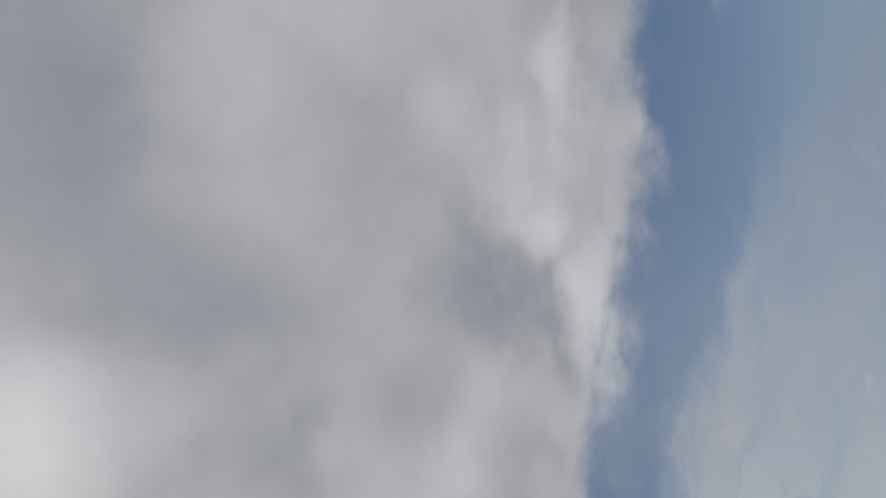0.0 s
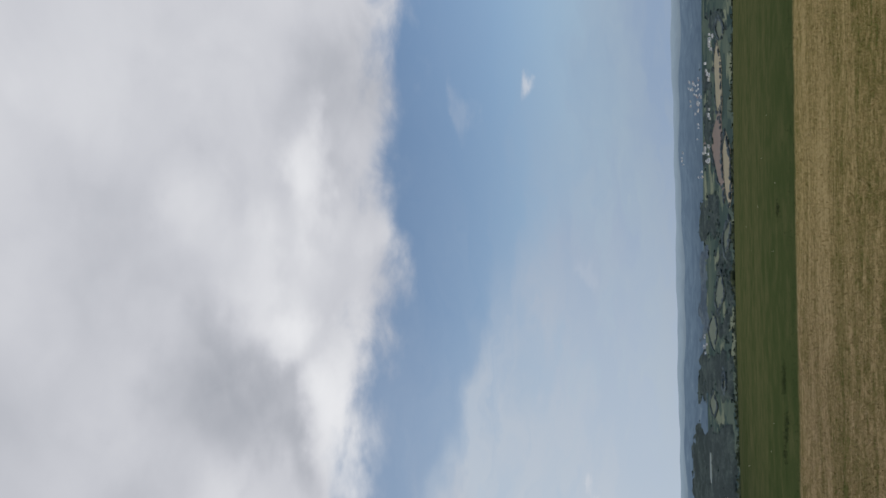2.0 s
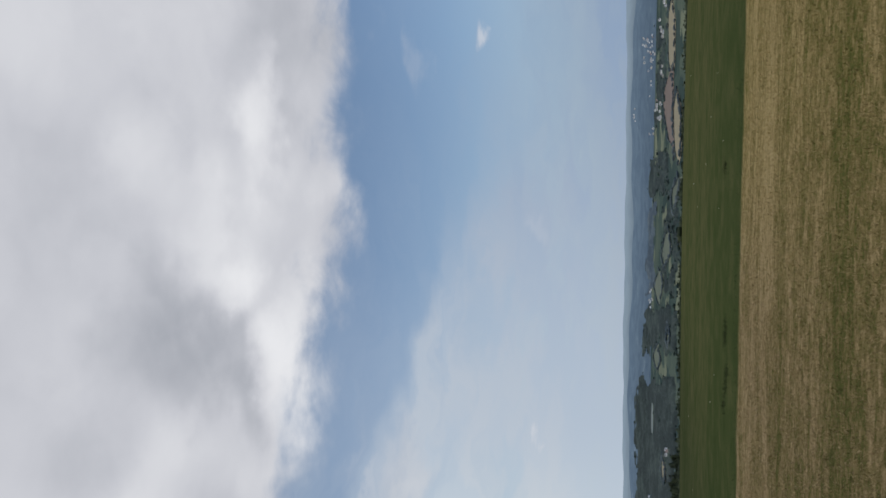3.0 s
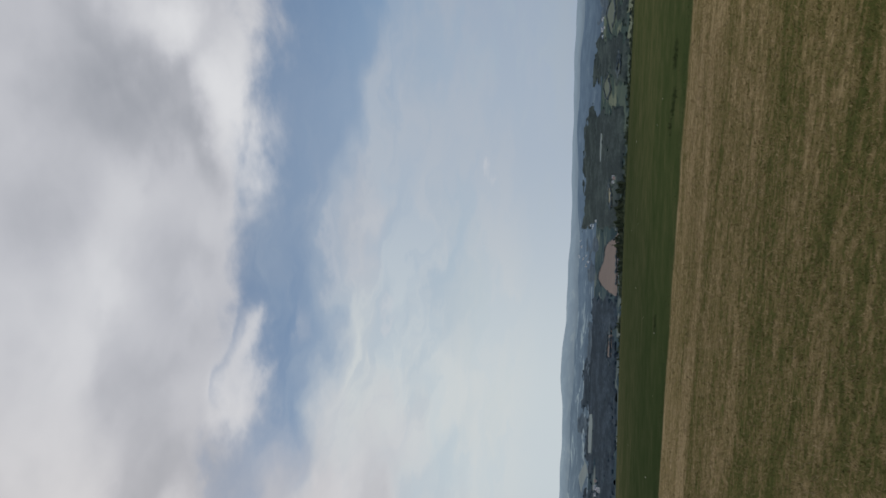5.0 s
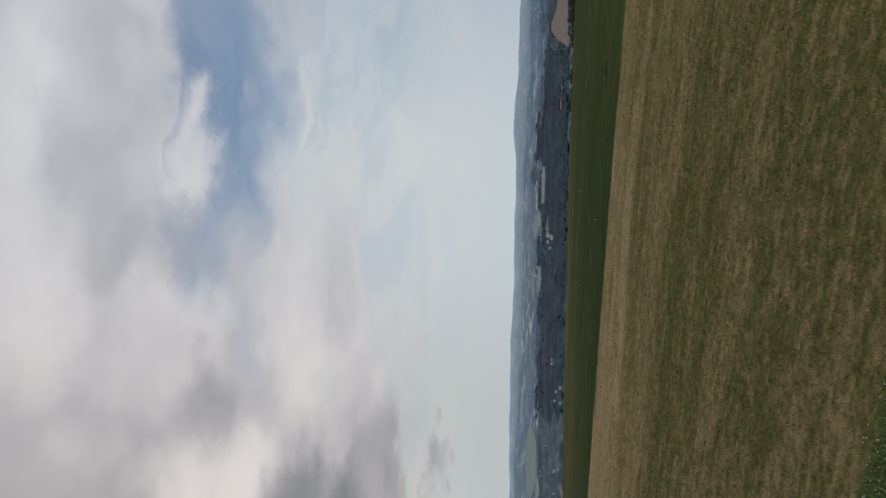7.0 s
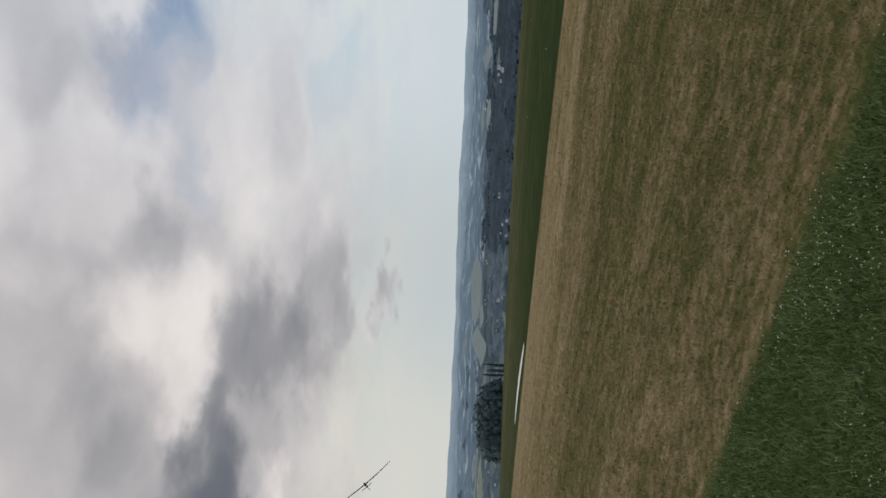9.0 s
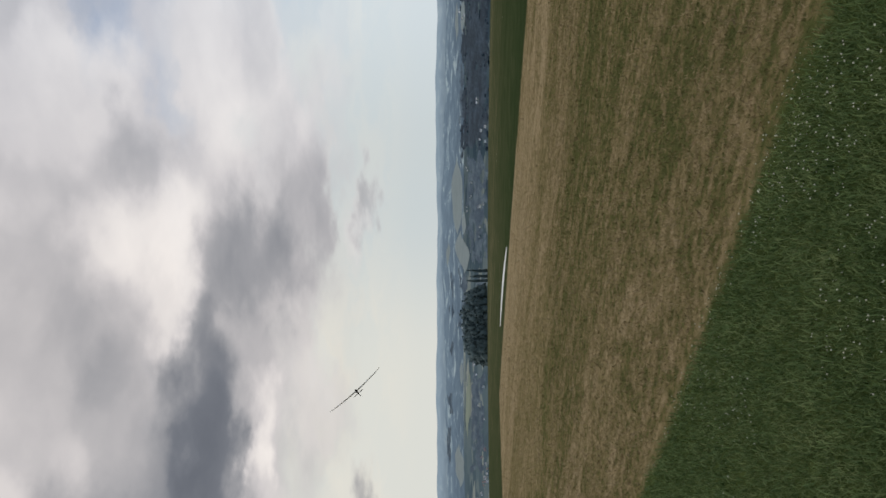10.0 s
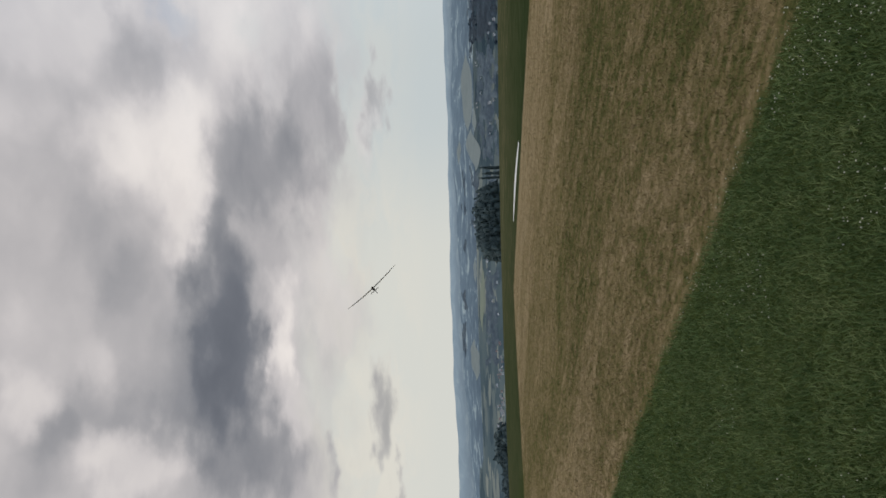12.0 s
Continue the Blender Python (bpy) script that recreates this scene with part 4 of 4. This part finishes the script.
for i in range(520):
    a = rng.uniform(-17, 60)
    r = rng.uniform(225, 250)
    e = -3.3 + 0.28 * noise.noise(Vector((a * 0.7, 0, 9))) - 0.2 * smooth(25, 32, a) + rng.uniform(-0.1, 0.05)
    t = tall_for(r, a, e)
    more = crown(spot(r, a, t * 0.45), t * 0.55, rng.uniform(2.5, 4.5), 3)
    pieces += more + [leaf_spray(c, 4) for c, _ in more]
    pieces.append((np.array(spot(r, a, -0.2)) + np.array([[-0.15, 0, 0], [0.15, 0, 0], [0, 0.1, t * 0.7], [0, 0.2, 0]]), np.array([[0, 1, 2], [1, 3, 2], [3, 0, 2]])))
tagged(joined("hedgerow", pieces, HEDGE_LEAF), "dark green hedgerow just below the brow", "hedge", kind="stuff")


# ---- the mown strip, the meadow and the verge ----
def blades(name, x, y, tall, wide, mat, bend=0.4, sections=1, flop=0.0):
    """Many blades of grass in one mesh; one or more triangles each."""
    n = len(x)
    z = height(x, y)
    w = rng.uniform(0, 2 * np.pi, n)
    q = rng.uniform(0, 2 * np.pi, n)
    side = np.stack([np.cos(w), np.sin(w), np.zeros(n)], -1) * (wide * 0.5)[:, None]
    lean = np.stack([np.cos(q), np.sin(q), np.zeros(n)], -1) * (tall * rng.uniform(0.1, 1.0, n) * bend)[:, None]
    base = np.stack([x, y, z - 0.004], -1)
    up = np.stack([np.zeros(n), np.zeros(n), tall * rng.uniform(1 - flop, 1.0, n)], -1)
    if sections == 1:
        co = np.stack([base - side, base + side, base + up + lean], 1).reshape(-1, 3)
        tri = np.arange(3 * n).reshape(-1, 3)
    else:
        mid = base + up * 0.62 + lean * 0.32
        co = np.stack([base - side, base + side, mid - side * 0.8, mid + side * 0.8, base + up * 0.92 + lean * 1.25], 1).reshape(-1, 3)
        k = np.arange(n)[:, None] * 5
        tri = np.concatenate([k + [0, 1, 3], k + [0, 3, 2], k + [2, 3, 4]], 0)
    return joined(name, [(co, tri)], mat)


def fan(n, r0, r1, a0, a1, power=1.0):
    r = r0 * (r1 / r0) ** (rng.uniform(0, 1, n) ** power)
    a = np.radians(rng.uniform(a0, a1, n))
    return -np.sin(a) * r, np.cos(a) * r, r


x, y, r = fan(300000, 2.4, 15, 20, 90, 0.9)
keep = (y < strip_near(x) - 0.1 + 0.07 * rng.normal(size=len(y))) & (y > -1.5)
x, y, r = x[keep], y[keep], r[keep]
x2, y2 = rng.uniform(-7, 7, 190000), rng.uniform(-5, 3.4, 190000)
off = (np.degrees(np.arctan2(-x2, y2)) < 20) | (np.degrees(np.arctan2(-x2, y2)) > 90) | (np.hypot(x2, y2) < 2.4) | (y2 < -1.5)
off &= y2 < strip_near(x2) - 0.1
x, y = np.concatenate([x, x2[off]]), np.concatenate([y, y2[off]])
r = np.concatenate([r, np.full(off.sum(), 10.0)])
tagged(blades("verge_grass", x, y, 0.022 + 0.05 * rng.uniform(0, 1, len(x)) ** 2.0, rng.uniform(0.0035, 0.0075, len(x)) * (r / 4) ** 0.6, BLADE, 0.85, 3, 0.5), "lush dark green uncut grass beside the mown strip", "grass", kind="stuff")
x, y, r = fan(420000, 3.0, 16, -18, 88, 0.9)
keep = (y > strip_near(x) + 0.1 * rng.normal(size=len(y))) & (y < STRIP_FAR) & (x > STRIP_END)
x, y, r = x[keep], y[keep], r[keep]
tagged(blades("mown_grass", x, y, rng.uniform(0.008, 0.026, len(x)), rng.uniform(0.004, 0.008, len(x)) * (r / 4) ** 0.8, DRY_BLADE, 2.2, 1, 0.6), "short dry mown grass in tan and green lanes", "grass", kind="stuff")
x, y, r = fan(160000, 12, 48, -18, 88)
keep = (y > strip_near(x)) & (y < STRIP_FAR) & (x > STRIP_END)
x, y, r = x[keep], y[keep], r[keep]
tagged(blades("far_mown_grass", x, y, rng.uniform(0.006, 0.014, len(x)), rng.uniform(0.015, 0.035, len(x)), DRY_BLADE, 4.0, 1, 0.5), "short dry mown grass further along the strip", "grass", kind="stuff")
x, y, r = fan(85000, 3.5, 42, -18, 88, 0.8)
keep = (y > strip_near(x) + 0.15) & (y < STRIP_FAR - 0.2) & (x > STRIP_END + 0.3)
x, y, r = np.repeat(x[keep], 3), np.repeat(y[keep], 3), np.repeat(r[keep], 3)
x, y = x + rng.normal(size=len(x)) * 0.004 * r, y + rng.normal(size=len(x)) * 0.004 * r
tagged(blades("mown_tufts", x, y, rng.uniform(0.012, 0.04, len(x)), rng.uniform(0.004, 0.007, len(x)) * (r / 4) ** 0.85, TUFT_BLADE, 1.5, 1, 0.3), "pale dry tufts left standing in the mown strip", "grass", kind="stuff")
x, y, r = fan(160000, 16, 46, -20, 90, 0.8)
keep = (y > STRIP_FAR + 0.1 * rng.normal(size=len(y))) & (y < STRIP_FAR + rng.exponential(1.0, len(y))) | (x < STRIP_END + 0.1 * rng.normal(size=len(y))) & (x > STRIP_END - rng.exponential(1.5, len(y)))
x, y, r = x[keep], y[keep], r[keep]
tagged(blades("meadow_grass", x, y, rng.uniform(0.012, 0.032, len(x)), rng.uniform(0.012, 0.03, len(x)), MEADOW_BLADE, 1.6, 1, 0.4), "smooth olive green meadow grass reaching the brow", "grass", kind="stuff")

# rank dark tufts and pale flower heads out in the meadow
tx, ty = [], []
for a, r in ((7.9, 20.6), (8.6, 20.9), (10.9, 20.4), (11.8, 20.8), (13.0, 21.2), (-2.5, 21.5), (26.0, 24.0)):
    for _ in range(110):
        aa, rr = radians(a + rng.normal() * 0.35), r + rng.normal() * 0.25
        tx.append(-math.sin(aa) * rr)
        ty.append(math.cos(aa) * rr)
tx, ty = np.array(tx), np.array(ty)
tagged(blades("rank_grass", tx, ty, rng.uniform(0.04, 0.1, len(tx)), rng.uniform(0.008, 0.016, len(tx)), MEADOW_BLADE, 0.6, 1, 0.3), "dark green rank grass tufts in the meadow", "grass", kind="stuff")
x, y, r = fan(26, 21, 48, -16, 62)
pieces = []
for px, py in zip(x, y):
    if py < STRIP_FAR + 1.5:
        continue
    c, t = SMALL[rng.integers(6)]
    pieces.append((c * rng.uniform(0.008, 0.018) + np.array([px, py, float(height(px, py)) + 0.07]), t))
tagged(joined("meadow_flowers", pieces, PETAL), "few pale flower heads scattered over the meadow", "flowers", kind="stuff")

# white clover heads in the verge
pieces = []
x, y, r = fan(6500, 2.6, 14, 30, 85)
for px, py in zip(x, y):
    if py > strip_near(px) - 0.03 or rng.uniform() > 0.22 + 0.7 * smooth(0.9, 2.3, py) or noise.noise(Vector((px * 0.9, py * 1.4, 5))) < -0.05 or len(pieces) > 1000:
        continue
    c, t = SMALL[rng.integers(6)]
    pz = float(height(px, py))
    pieces.append((c * 0.0042 * rng.uniform(0.3, 1.1) + np.array([px, py, pz + rng.uniform(0.05, 0.09)]), t))
tagged(joined("clover_flowers", pieces, PETAL), "small white clover heads scattered in the verge", "flowers", kind="stuff")


# ---- long white sheeting roll at the strip's far side ----
def sheeting():
    bm = bmesh.new()
    rings = []
    n = 40
    for i in range(n + 1):
        u = i / n
        px, py = -27.1 - 7.7 * u, 18.45 + 0.8 * u + 0.2 * math.sin(u * 3.1)
        fat = 0.12 * math.sin(math.pi * min(1, 0.06 + 0.9 * u)) ** 0.6 + 0.03
        pz = float(height(px, py))
        ring = []
        for k in range(9):
            w = math.pi * k / 8
            jig = 1 + 0.06 * noise.noise(Vector((u * 30, k, 0)))
            ring.append(bm.verts.new((px, py + math.cos(w) * fat * jig, pz - 0.02 + math.sin(w) * 0.5 * fat * jig)))
        rings.append(ring)
    for a, b in zip(rings, rings[1:]):
        for k in range(8):
            bm.faces.new((a[k], a[k + 1], b[k + 1], b[k]))
    for f in bm.faces:
        f.smooth = True
    me = bpy.data.meshes.new("ground_sheet")
    bm.to_mesh(me)
    bm.free()
    me.materials.append(SHEET)
    return tagged(new("ground_sheet", me), "long white plastic sheeting laid on the meadow", "sheeting")


sheeting()


# ---- the model glider ----
def loft(profiles):
    bm = bmesh.new()
    rings = [[bm.verts.new(p) for p in ring] for ring in profiles]
    for a, b in zip(rings, rings[1:]):
        for k in range(len(a)):
            j = (k + 1) % len(a)
            bm.faces.new((a[k], a[j], b[j], b[k]))
    bm.faces.new(rings[0][::-1])
    bm.faces.new(rings[-1])
    for f in bm.faces:
        f.smooth = True
    return bm


def wing_ring(x, y0, chord, z, thick):
    pts = []
    for k in range(10):
        w = 2 * math.pi * k / 10
        u = 0.5 - 0.5 * math.cos(w)
        pts.append((x, y0 - chord * u, z + thick * chord * math.sin(w) * (1 - 0.75 * u)))
    return pts


def glider(m):
    """A model sailplane, 2.6 m across, nose towards +y."""
    top = new("model_glider")
    fus = []
    for yy, rad, zz in ((0.42, 0.006, -0.01), (0.36, 0.03, -0.005), (0.2, 0.052, 0), (0.0, 0.05, 0), (-0.15, 0.03, 0.008), (-0.5, 0.016, 0.012), (-0.88, 0.011, 0.016)):
        fus.append([(rad * math.cos(k * 0.785), yy, zz + rad * 1.15 * math.sin(k * 0.785)) for k in range(8)])
    body = part("fuselage", loft(fus), FOAM, top)
    part("canopy", loft([[(rad * math.cos(k * 0.785), yy, 0.04 + rad * math.sin(k * 0.785)) for k in range(8)] for yy, rad in ((0.3, 0.006), (0.24, 0.026), (0.12, 0.028), (0.05, 0.008))]), GLASS, body)
    for s in (-1, 1):
        rings = [wing_ring(s * xx, yy, ch, zz, 0.09) for xx, yy, ch, zz in ((0.02, 0.1, 0.155, 0.04), (0.5, 0.095, 0.145, 0.055), (0.95, 0.07, 0.115, 0.085), (1.22, 0.04, 0.075, 0.12), (1.3, 0.02, 0.04, 0.135))]
        part("wing", loft(rings if s > 0 else [q[::-1] for q in rings]), FOAM_L, top, "long tapered wing with raised tip")
        rings = [wing_ring(s * xx, -0.76, ch, 0.16, 0.08) for xx, ch in ((0.0, 0.1), (0.12, 0.09), (0.24, 0.06))]
        part("tailplane", loft(rings if s > 0 else [q[::-1] for q in rings]), FOAM, top)
    rings = []
    for zz, yy, ch in ((0.01, -0.7, 0.18), (0.1, -0.74, 0.14), (0.2, -0.78, 0.09)):
        rings.append([(p[2], p[1], zz) for p in wing_ring(0, yy, ch, 0, 0.06)])
    part("fin", loft(rings), FOAM, top)
    top.matrix_basis = m
    return tagged(top, "dark model sailplane with long slim wings in flight", "model glider")


ga, ge, gd = radians(65.02), radians(5.54), 34.0
spot_g = Vector((-0.195 - math.sin(ga) * math.cos(ge) * gd, -0.236 + math.cos(ga) * math.cos(ge) * gd, 1.562 + math.sin(ge) * gd))
glider(Matrix.Translation(spot_g) @ pose(0, 0, 0, 0, 0, 65.1 + 180 + 12) @ pose(0, 0, 0, 6, 0, 0) @ pose(0, 0, 0, 0, -48, 0))
